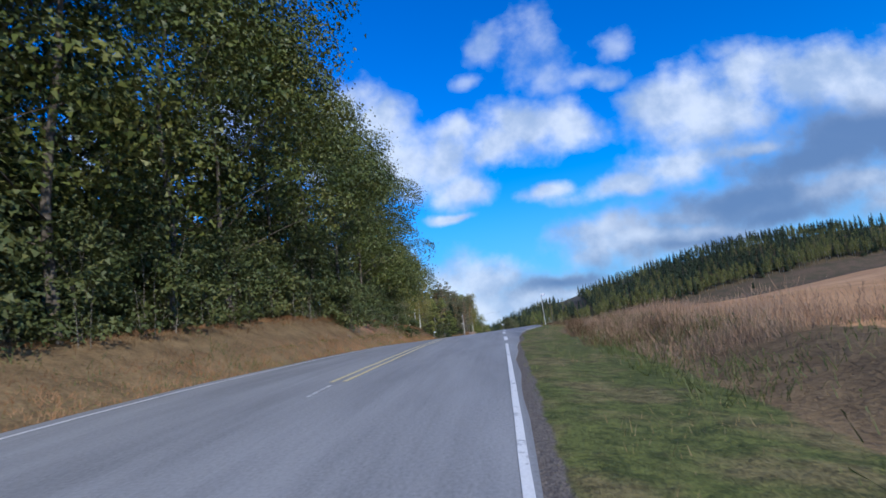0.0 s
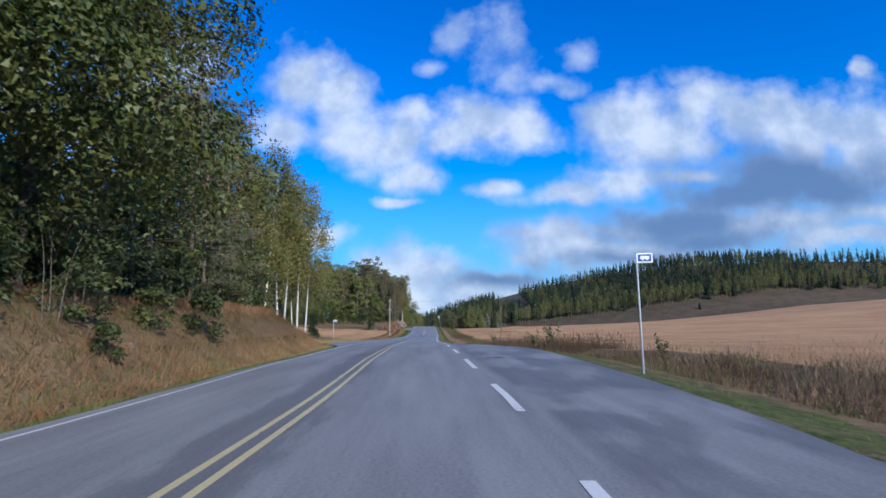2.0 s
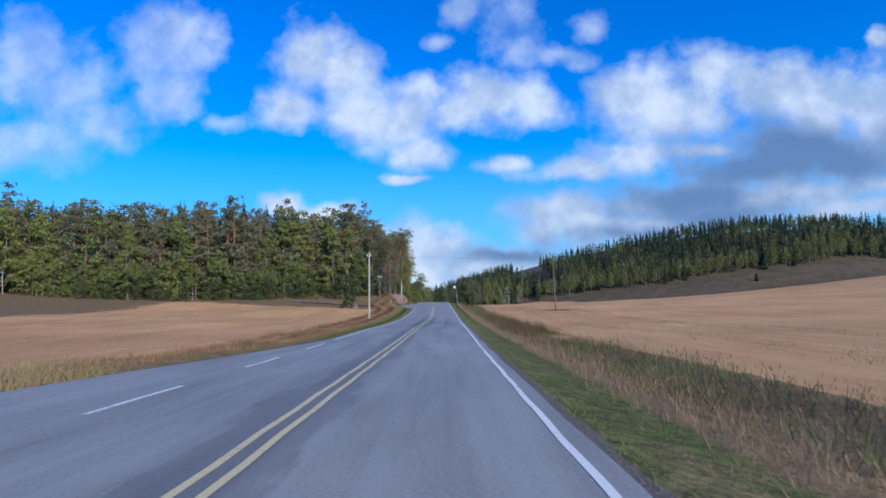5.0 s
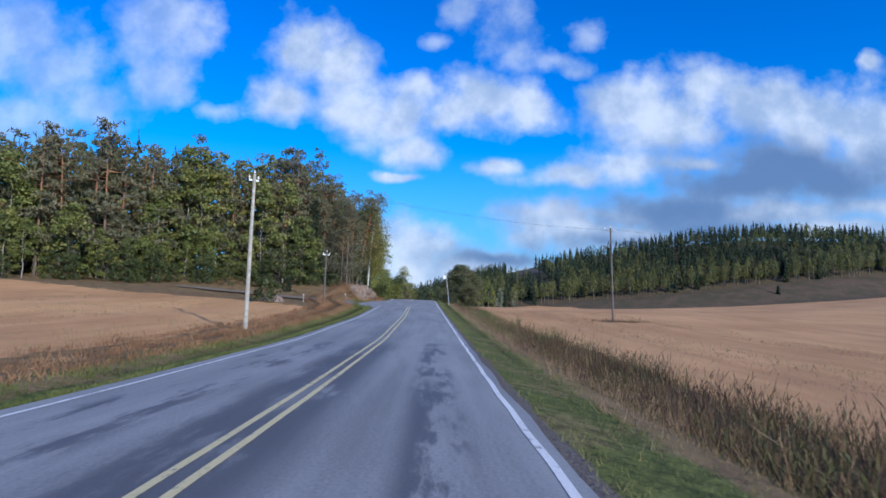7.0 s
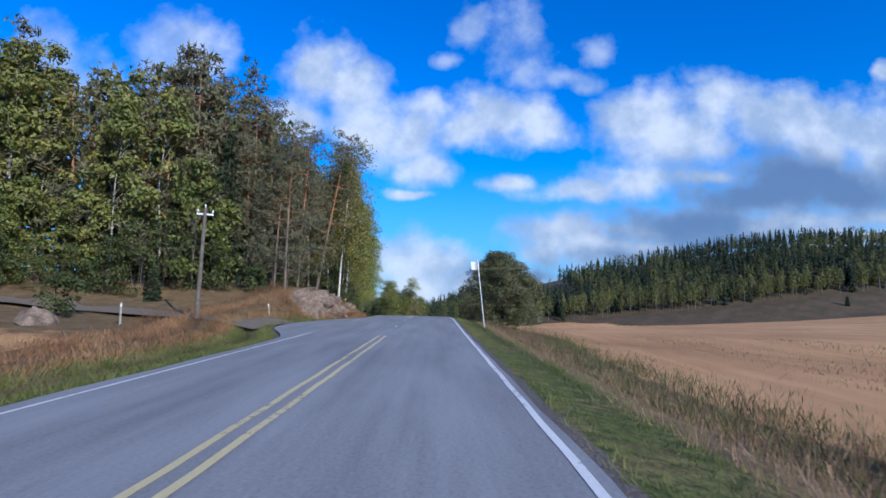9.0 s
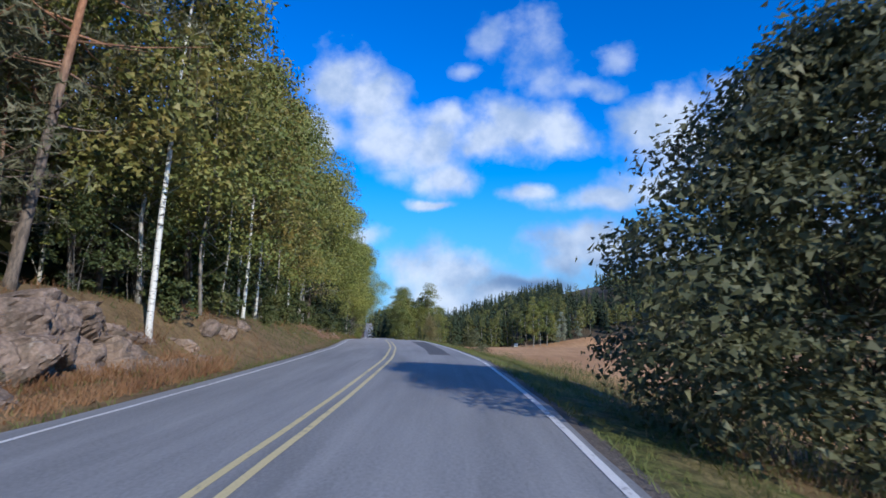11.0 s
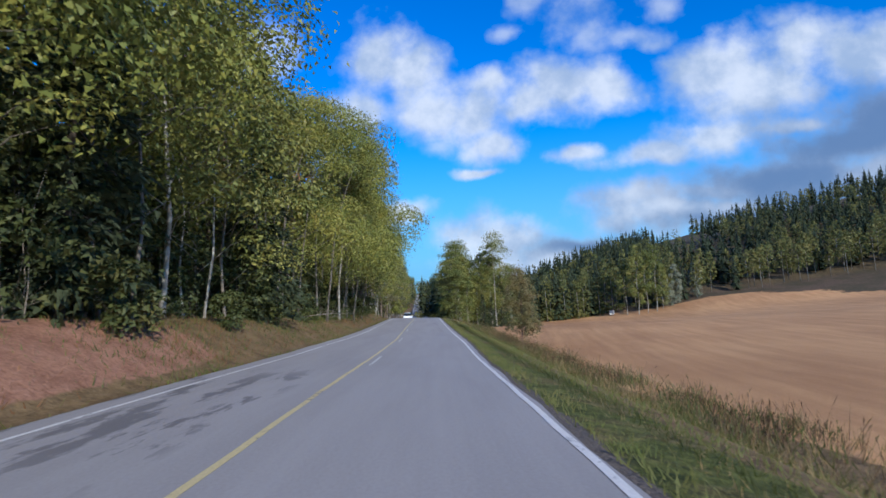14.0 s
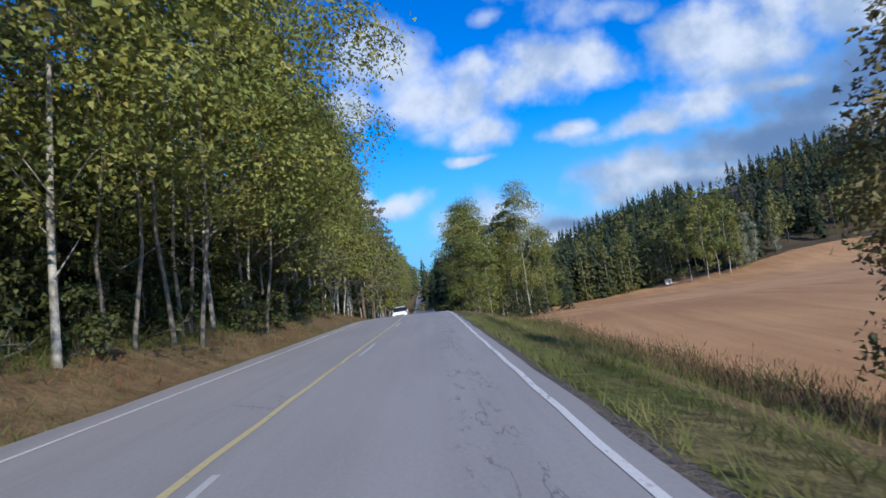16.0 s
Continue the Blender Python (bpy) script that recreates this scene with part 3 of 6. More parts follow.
def thing(name, label, category, place=(0, 0, 0), group="", turn=0.0, size=1.0):
    ob = tagged(new(name), label, category, group)
    ob.empty_display_size = 0.2
    ob.matrix_basis = Matrix.Translation(place) @ pose(0, 0, 0, 0, 0, turn) @ Matrix.Scale(size, 4)
    return ob


def box(bm, x, y, z, sx, sy, sz, bevel=0.0, turn=None):
    m = Matrix.Translation((x, y, z)) @ (turn or Matrix.Identity(4)) @ Matrix.Diagonal((sx, sy, sz, 1))
    vs = bmesh.ops.create_cube(bm, size=1.0, matrix=m)["verts"]
    if bevel:
        es = {e for v in vs for e in v.link_edges}
        bmesh.ops.bevel(bm, geom=list(es), offset=bevel, segments=2, affect="EDGES", clamp_overlap=True)
    return bm


def tube_rows(points, radii, sides=7):
    """Vertices and faces of a bent, tapering tube along points."""
    verts, faces = [], []
    pts = [Vector(p) for p in points]
    for n, (p, r) in enumerate(zip(pts, radii)):
        ahead_ = (pts[min(n + 1, len(pts) - 1)] - pts[max(n - 1, 0)]).normalized()
        side = ahead_.cross(Vector((0.31, 0.95, 0.05))).normalized()
        up = side.cross(ahead_)
        for k in range(sides):
            a = 2 * math.pi * k / sides
            verts.append(p + (side * math.cos(a) + up * math.sin(a)) * r)
    for n in range(len(pts) - 1):
        for k in range(sides):
            a, b = n * sides + k, n * sides + (k + 1) % sides
            faces.append((a, b, b + sides, a + sides))
    faces.append(tuple(range(sides))[::-1])
    faces.append(tuple(range((len(pts) - 1) * sides, len(pts) * sides)))
    return verts, faces


def tubes(name, list_of, mat, sides=7):
    verts, faces = [], []
    for n, (points, radii) in enumerate(list_of):
        v, f = tube_rows(points, radii, sides if max(radii) > 0.06 else 3)
        faces += [tuple(i + len(verts) for i in q) for q in f]
        verts += v
    return mesh_of(name, verts, faces, mat, True)

# ---- the ground ----


def build_ground():
    near = np.concatenate([np.arange(-40, -13, 1.5), np.arange(-13, -5.4, 0.35), np.linspace(-5.2, 0.8, 5), np.arange(1.2, 12, 0.35), np.arange(12.5, 40, 1.5)])
    out = 40 * 1.13 ** np.arange(1, 36)
    ds = np.concatenate([-out[::-1], near, out])
    ys = np.concatenate([-150 + np.arange(0, 130, 5), np.arange(-20, 400, 2.0), np.arange(400, 640, 4), 640 * 1.06 ** np.arange(0, 30)])
    Y, Dd = np.meshgrid(ys, ds, indexing="ij")
    X = rx(Y) + Dd
    Z = land(X, Y)
    n, m = Y.shape
    co = np.stack([X, Y, Z], -1).reshape(-1, 3)
    i = np.arange(n * m).reshape(n, m)
    quads = np.stack([i[:-1, :-1], i[:-1, 1:], i[1:, 1:], i[1:, :-1]], -1).reshape(-1, 4)
    me = bpy.data.meshes.new("ground")
    me.from_pydata(co.tolist(), [], quads.tolist())
    me.polygons.foreach_set("use_smooth", [True] * len(me.polygons))
    el, er = EDGE_L - lay_left(Y) - Dd, Dd - EDGE_R - lay_right(Y)
    field_l = smooth((el - 5.5) / 2) * smooth((Y - 98) / 8) * smooth((222 - Y) / 10) * smooth((48 + 0.35 * (Y - 150) * (Y < 150) - el) / 6)
    field_r = smooth((er - 5.6 - 0.8 * np.sin(Y / 9)) / 2)
    meadow = smooth((Y - wood_front(X) + np.interp(X, (-30, 20, 45, 80, 150, 300), (3, 5, 11, 33, 42, 46)) + 3 * lump(X, Y, 23)) / 6) * smooth((er - 14) / 6)
    wood_l = smooth((el - 6) / 3) * np.maximum(smooth((82 - Y) / 12), smooth((Y - 238) / 6))
    wood_l = np.maximum(wood_l, smooth((el - 92) / 10) * smooth((Y - 90) / 10))
    wood_r = np.maximum(smooth((Y - wood_front(X)) / 5) * smooth((er - 20) / 10), smooth((Y - 515) / 12) * (er > 2)) + smooth((Y - 446) / 8) * smooth((22 - er) / 6) * smooth((er - 5) / 3)
    masks = {
        "green": np.maximum(smooth((2.7 + 1.6 * smooth((32 - Y) / 14) - er) / 1.6) * (er > 0), 0.9 * smooth((2.0 - el) / 1.0) * (el > 0) * smooth((Y - 96) / 10) * smooth((222 - Y) / 8)) + 0.42 * smooth((2.4 - el) / 1.5) * (el > 0),
        "field": np.where(er > 0, field_r, field_l),
        "meadow": meadow,
        "litter": np.clip(np.where(er > 0, wood_r, wood_l), 0, 1),
        "soil": 0.95 * smooth((el - 1.2) / 1) * smooth((6 - el) / 1.5) * (smooth((Y - 286) / 8) * smooth((326 - Y) / 8)) + 0.5 * smooth((el - 2) / 1) * smooth((6.5 - el) / 1.5) * smooth((60 - Y) / 10) * smooth((Y - 30) / 10),
        "gravel": np.maximum(smooth((0.26 - er) / 0.22) * (er > -1), smooth((0.4 - el) / 0.3) * (el > -1)),
    }
    for name, values in masks.items():
        me.attributes.new(name, "FLOAT", "POINT").data.foreach_set("value", np.ascontiguousarray(values, np.float32).ravel())
    me.materials.append(EARTH)
    return tagged(new("ground", me), "rolling farmland with stubble fields, dry grass banks and forest floor", "ground", kind="structure")


ground = build_ground()


def strip(ys, d0, d1, lift=0.0, cross=2):
    """A ribbon on the road between two distances from the lane's line."""
    ys = np.asarray(ys, float)
    a = np.broadcast_to(d0(ys) if callable(d0) else d0, ys.shape)
    b = np.broadcast_to(d1(ys) if callable(d1) else d1, ys.shape)
    t = np.linspace(0, 1, cross)
    Dd = a[:, None] + (b - a)[:, None] * t
    Y = np.repeat(ys[:, None], cross, 1)
    co = np.stack([rx(Y) + Dd, Y, deck(Y, Dd) + lift], -1)
    i = np.arange(co.shape[0] * cross).reshape(-1, cross)
    quads = np.stack([i[:-1, :-1], i[:-1, 1:], i[1:, 1:], i[1:, :-1]], -1).reshape(-1, 4)
    return co.reshape(-1, 3), quads, Dd, Y


def build_road():
    ys = np.concatenate([np.arange(-150, 420, 1.5), np.arange(420, 1000, 5)])
    ragged = lambda y, s: 0.02 * np.sin(y * 1.3 + s) + 0.02 * np.sin(y * 3.1 + 2 * s)
    co, quads, Dd, Y = strip(ys, lambda y: EDGE_L - lay_left(y) + ragged(y, 1), lambda y: EDGE_R + lay_right(y) + ragged(y, 4), 0.0, 15)
    top = len(co)
    n, cross = len(ys), 15
    low = co.copy()
    low[:, 2] -= 0.09
    co = np.concatenate([co, low])
    side = []
    for r in range(n - 1):
        a, b = r * cross, (r + 1) * cross
        side.append((a, b, b + top, a + top))
        a, b = a + cross - 1, b + cross - 1
        side.append((b, a, a + top, b + top))
    me = mesh_of("road", co.tolist(), quads.tolist() + side, ASPHALT)
    uv = me.uv_layers.new(name="along").data
    idx = np.empty(len(me.loops), np.int32)
    me.loops.foreach_get("vertex_index", idx)
    flat = np.stack([np.concatenate([Dd.ravel()] * 2) / 100, np.concatenate([Y.ravel()] * 2) / 1000], -1)
    uv.foreach_set("uv", np.ascontiguousarray(flat[idx], np.float32).ravel())
    return tagged(new("road", me), "worn grey asphalt country road with stained patches", "road", kind="structure")


road = build_road()


def marking(name, y0, y1, d0, d1, mat, label=""):
    step = 1.5 if y1 - y0 > 6 else max(0.5, (y1 - y0) / 3)
    ys = np.linspace(y0, y1, max(3, int((y1 - y0) / step)))
    wob = lambda d: (lambda y: (d(y) if callable(d) else d) + 0.012 * np.sin(y * 2.1))
    co, quads, _, _ = strip(ys, wob(d0), wob(d1), 0.006)
    return part(name, mesh_of(name, co.tolist(), quads.tolist(), mat), None, road, label)


# edge lines, broken at the bus bays and at the side road
beside = lambda line, off: (lambda y: line(y) + off)
for y0, y1 in ((-150, 21), (88.6, 640)):
    marking("edge_line", y0, y1, beside(line_right, -0.05), beside(line_right, 0.05), PAINT_WHITE, "worn white edge line")
for y0, y1 in ((-150, 87), (137, 222), (243, 640)):
    marking("edge_line", y0, y1, beside(line_left, -0.05), beside(line_left, 0.04), PAINT_WHITE, "thin white edge line")
for n in range(9):
    y0 = 23.05 + 7.35 * n
    marking("lane_dash", y0, y0 + 3.6, beside(line_right, -0.07), beside(line_right, 0.08), PAINT_WHITE, "white bay dash")
for n in range(7):
    y0 = 89.5 + 7.0 * n
    marking("lane_dash", y0, y0 + 3.2, beside(line_left, -0.06), beside(line_left, 0.06), PAINT_WHITE, "white bay dash")
marking("lane_dash", 234.0, 238.0, beside(line_left, -0.05), beside(line_left, 0.05), PAINT_FADED, "faded white junction dash")
for y0, y1 in ((11.5, 219), (240.5, 305.5)):
    marking("centre_line", y0, y1, beside(line_mid, -0.20), beside(line_mid, -0.10), PAINT_YELLOW, "worn yellow no-passing line")
    marking("centre_line", y0, y1, beside(line_mid, 0.08), beside(line_mid, 0.18), PAINT_YELLOW, "worn yellow no-passing line")
marking("centre_line", 305.5, 640, beside(line_mid, -0.20), beside(line_mid, -0.10), PAINT_YELLOW, "worn yellow no-passing line")
for y0, long in ((-14, 3.0), (-2, 3.0), (9.6, 1.4), (226, 1.8), (234.4, 1.6)):
    marking("centre_dash", y0, y0 + long, beside(line_mid, -0.04), beside(line_mid, 0.04), PAINT_FADED, "faded white dash")
for n in range(16):
    marking("centre_dash", 318.6 + 13.2 * n, 322.2 + 13.2 * n, beside(line_mid, 0.08), beside(line_mid, 0.17), PAINT_FADED, "faded white dash")


def patch():
    """A cut and refilled strip of the lane, a little askew."""
    ys = np.linspace(264.7, 288.3, 26)
    left = lambda y: np.interp(y, (264.7, 271, 279, 288.3), (-0.48, -0.40, -0.27, -0.05)) + 0.012 * np.sin(3.1 * y)
    right = lambda y: np.interp(y, (266, 272, 280, 288.3), (0.45, 0.60, 0.80, 1.10)) + 0.012 * np.sin(2.3 * y)
    co, quads, _, _ = strip(ys, left, right, 0.004, 6)
    return part("repair_patch", mesh_of("repair_patch", co.tolist(), quads.tolist(), PATCH), None, road, "strip of newer dark asphalt")


patch()


def crack_line(pts, width, seed):
    rnd = random.Random(seed)
    rows = []
    for (y0, d0), (y1, d1) in zip(pts, pts[1:]):
        n = max(3, int(math.hypot(y1 - y0, d1 - d0) / 0.25))
        for k in range(n):
            f = k / n
            rows.append((y0 + (y1 - y0) * f + rnd.uniform(-0.06, 0.06), d0 + (d1 - d0) * f + rnd.uniform(-2.5, 2.5) * width))
    verts, faces = [], []
    for k, (y, d) in enumerate(rows):
        a, b = rows[max(k - 1, 0)], rows[min(k + 1, len(rows) - 1)]
        ty, td = b[0] - a[0], b[1] - a[1]
        ln = math.hypot(ty, td) or 1
        w = width * rnd.uniform(0.4, 1.2)
        for s in (-w, w):
            yy, dd = y - s * td / ln, d + s * ty / ln
            verts.append((float(rx(yy)) + dd, yy, float(deck(yy, dd)) + 0.005))
        if k:
            n = 2 * k
            faces.append((n - 2, n - 1, n + 1, n))
    return part("sealed_crack", mesh_of("sealed_crack", verts, faces, TAR), None, road, "dark sealed crack")


crack_line([(236.6, 1.2), (235.3, 1.1), (234.6, 1.15), (233.9, 1.05), (233.2, 1.15)], 0.014, 1)
crack_line([(235.2, 1.1), (234.8, 1.45), (234.5, 1.9)], 0.009, 2)
for n, (y0, d0, y1, d1) in enumerate(((27.4, 0.74, 29.2, 0.76), (29.9, 0.77, 31.0, 0.76), (31.8, 0.72, 33.0, 0.73))):
    crack_line([(y0, d0), ((y0 + y1) / 2, d0 + 0.01), (y1, d1)], 0.005, 3 + n)


def side_road():
    """A gravel farm road that leaves to the left."""
    verts, faces = [], []
    for k in range(9):
        x = float(rx(231)) - 9.4 - 3.0 * k
        yc = 231 + 0.05 * k * k * 0.2
        for j in range(5):
            y = yc + (j - 2) * (1.35 + 1.1 * math.exp(-k / 1.5))
            verts.append((x, y, float(land(x, yc)) * 0.5 + float(land(x, y)) * 0.5 + 0.07 - 0.015 * abs(j - 2)))
        if k:
            for j in range(4):
                a = (k - 1) * 5 + j
                faces.append((a, a + 5, a + 6, a + 1))
    mat = plain("gravel_road", (0.17, 0.13, 0.09), 0.95, 0, 0.2, 12.0, 0.6)
    me = mesh_of("side_road", verts, faces, mat, True)
    tagged(new("side_road", me), "narrow gravel farm road leaving the asphalt", "road", kind="structure")


side_road()

# ---- trees ----


def leaf_tris(rng, centres, size, facing=None, stretch=1.5, flat=0.35):
    """Loose leaves: one slim pointed leaf at each centre, turned at random or roughly outwards."""
    n = len(centres)
    if facing is None:
        a = rng.normal(size=(n, 3))
        a[:, 2] *= 1 - flat
    else:
        out = facing + rng.normal(size=(n, 3)) * 0.55
        a = np.cross(out, rng.normal(size=(n, 3)))
        a[:, 2] -= 0.3 * np.abs(a[:, 2])
    a /= np.linalg.norm(a, axis=1, keepdims=True) + 1e-9
    b = np.cross(a, rng.normal(size=(n, 3)) if facing is None else out)
    b /= np.linalg.norm(b, axis=1, keepdims=True) + 1e-9
    s = size * rng.uniform(0.6, 1.35, (n, 1))
    a, b = a * s * stretch, b * s * 0.5
    return np.stack([centres - a * 0.4 - b, centres - a * 0.3 + b, centres + a * 0.6], 1)


def clump_points(rng, clumps, per, radius, squash=0.72, shell=0.4):
    """Points crowded near the shell of each clump, and the way out of it at each."""
    pts, ways = [], []
    for c, r in clumps:
        n = max(4, int(per * (r / radius) ** 2))
        v = rng.normal(size=(n, 3))
        v /= np.linalg.norm(v, axis=1, keepdims=True)
        rr = r * rng.uniform(0.15, 1.0, (n, 1)) ** shell
        # a few leaves stray out of the clump
        rr = np.where(rng.uniform(size=(n, 1)) < 0.08, rr * 1.3, rr)
        v[:, 2] = np.where(rng.uniform(size=n) < 0.6, np.abs(v[:, 2]), v[:, 2])
        pts.append(np.asarray(c) + v * rr * (1, 1, squash))
        ways.append(v + (0, 0, 0.35))
    return np.concatenate(pts), np.concatenate(ways)


def limbs_of(rng, trunk_top, clumps, start, thick, lean=0.0, height=1.0):
    """Boughs from the trunk to the clumps."""
    out = []
    for c, r in clumps:
        c = np.asarray(c)
        z0 = max(start, min(c[2] - 0.35 * math.hypot(c[0], c[1]) - 0.8, trunk_top * 0.92))
        p0 = np.array([lean * z0 / height * 0.8, 0.0, z0])
        p1 = (p0 + c) / 2 + (0, 0, 0.25) + rng.normal(size=3) * 0.2
        out.append(([p0, p1, c], [thick, thick * 0.55, thick * 0.15]))
    return out


def broadleaf(name, seed, height, spread, low, leaves, mat, bark, label, size=0.2, lean=0.0, trunks=1, clumps=30, ball=1.25, group="", girth=0.0088, category="tree", shell=0.4):
    rng = np.random.default_rng(seed)
    tree = thing(name, label, category, group=group)
    cl = []
    for k in range(clumps):
        f = rng.uniform(0, 1) ** 0.85
        z = low + (height - low) * f
        wide = spread * (0.62 + 0.55 * math.sin(math.pi * min(1, 0.12 + f * 0.8)) - 0.55 * f * f)
        ang, rad = rng.uniform(0, 2 * math.pi), wide * rng.uniform(0.25, 1.0) ** 0.6
        cl.append((np.array([rad * math.cos(ang) + lean * f, rad * math.sin(ang), z]), ball * rng.uniform(0.45, 1.5)))
    wood = []
    for k in range(trunks):
        a = 2 * math.pi * k / trunks + 0.5
        off = 0.0 if trunks == 1 else 0.02 * height + 0.12
        px, py = math.cos(a) * off, math.sin(a) * off
        bend = rng.normal(size=2) * 0.028 * height
        spreadk = 0 if trunks == 1 else spread * 0.35
        tall = height * 0.9 * (1 if k == 0 else rng.uniform(0.7, 0.95))
        pts = [(px + (math.cos(a) * spreadk + bend[0]) * f * f + 0.014 * height * math.sin(8 * f + 3 * k) * min(1, 4 * f) + lean * f * 0.8, py + (math.sin(a) * spreadk + bend[1]) * f * f, tall * f - 0.3) for f in (0, 0.06, 0.14, 0.25, 0.37, 0.5, 0.62, 0.75, 1)]
        r = girth * height / (1 if trunks == 1 else 1.5)
        wood.append((pts, [r * 1.45, r * 1.05, r * 0.95, r * 0.85, r * 0.73, r * 0.62, r * 0.5, r * 0.38, r * 0.1]))
    wood += limbs_of(rng, height, cl[: clumps // 2], low * 0.8, girth * 0.26 * height, lean, height)
    part("trunk", tubes("trunk", wood, bark, 5), None, tree)
    pts, ways = clump_points(rng, cl, leaves / clumps, ball, 0.72, shell)
    part("crown", fast_mesh("crown", leaf_tris(rng, pts, size, ways), 3, mat), None, tree)
    return tree


def birch(name, seed, height, label, leaves=2600, group="", leaf=0.15, limbs=34, mat=None):
    """A slim white-stemmed birch with a hanging crown."""
    rng = np.random.default_rng(seed)
    tree = thing(name, label, "tree", group=group)
    bend = rng.normal(size=2) * 0.8
    pts = [(bend[0] * f * f, bend[1] * f * f, height * 0.97 * f - 0.3) for f in (0, 0.05, 0.25, 0.5, 0.75, 1)]
    r = 0.0066 * height
    wood = [(pts, [r * 1.3, r, r * 0.85, r * 0.6, r * 0.34, r * 0.08])]
    twigs, leafp = [], []
    for k in range(limbs):
        f = 0.30 + 0.68 * (k + rng.uniform()) / limbs
        z = height * f
        a, reach = rng.uniform(0, 2 * math.pi), height * (0.16 - 0.13 * abs(f - 0.48)) * rng.uniform(0.6, 1.1)
        base = np.array([bend[0] * f * f, bend[1] * f * f, z])
        tip = base + (math.cos(a) * reach, math.sin(a) * reach, reach * 0.55)
        end = tip + (math.cos(a) * 0.35, math.sin(a) * 0.35, -reach * 0.9)
        twigs.append(([base, tip, end], [0.028, 0.016, 0.006]))
        n = leaves // limbs
        t = rng.uniform(0.1, 1.0, (n, 1))
        p = np.where(t < 0.5, base + (tip - base) * t * 2, tip + (end - tip) * (t - 0.5) * 2)
        leafp.append(p + rng.normal(size=(n, 3)) * (0.34, 0.34, 0.5) - (0, 0, 0.3))
    trunk = part("trunk", tubes("trunk", wood, BARK_BIRCH, 8), None, tree)
    part("bough", tubes("bough", twigs, BARK_DARK, 4), None, trunk)
    part("crown", fast_mesh("crown", leaf_tris(rng, np.concatenate(leafp), leaf), 3, mat or LEAF_BIRCH), None, tree)
    return tree


def young_birch(name, seed, height, label, leaves, leaf):
    """A slim young birch: one thin leaning stem and short rising twigs, a pointed crown that is widest low down."""
    rng = np.random.default_rng(seed)
    tree = thing(name, label, "tree")
    stem = lambda f: np.array([-0.02 * height * f + 0.22 * math.sin(2.6 * f), 0.10 * math.sin(4 * f), height * f - 0.2])
    wood = [([stem(f) for f in (0, 0.1, 0.25, 0.45, 0.65, 0.85, 1)], [0.075, 0.06, 0.052, 0.042, 0.03, 0.018, 0.006])]
    twigs, leafp = [], []
    for k in range(58):
        f = 0.13 + 0.84 * ((k + rng.uniform()) / 58) ** 1.05
        a = rng.uniform(0, 2 * math.pi)
        reach = (1.75 * (1 - f) ** 0.62 * min(1, f / 0.2) + 0.06) * rng.uniform(0.55, 1.12)
        base = stem(f)
        tip = base + (math.cos(a) * reach, math.sin(a) * reach, reach * 0.75)
        end = tip + (math.cos(a) * 0.2, math.sin(a) * 0.2, -0.35 * reach)
        twigs.append(([base, tip, end], [0.013, 0.009, 0.004]))
        n = int(leaves / 58 * (0.35 + 0.75 * reach))
        t = rng.uniform(0.1, 1.0, (n, 1))
        p = np.where(t < 0.6, base + (tip - base) * t / 0.6, tip + (end - tip) * (t - 0.6) / 0.4)
        leafp.append(p + rng.normal(size=(n, 3)) * (0.17, 0.17, 0.22) - (0, 0, 0.1))
    trunk = part("trunk", tubes("trunk", wood, BARK_REDDISH, 7), None, tree)
    part("bough", tubes("bough", twigs, BARK_REDDISH, 4), None, trunk)
    part("crown", fast_mesh("crown", leaf_tris(rng, np.concatenate(leafp), leaf), 3, LEAF_SAPLING), None, tree)
    return tree


def needle_tufts(rng, centres, size, n, slim=0.17):
    """Tufts of narrow blades, each a slim triangle that fans out from the twig."""
    c = np.repeat(centres, n, 0)
    v = rng.normal(size=(len(c), 3))
    v[:, 2] += 0.4
    v /= np.linalg.norm(v, axis=1, keepdims=True)
    w = np.cross(v, rng.normal(size=v.shape))
    w /= np.linalg.norm(w, axis=1, keepdims=True) + 1e-9
    s = size * rng.uniform(0.6, 1.3, (len(c), 1))
    return np.stack([c - w * s * slim, c + w * s * slim, c + v * s], 1)


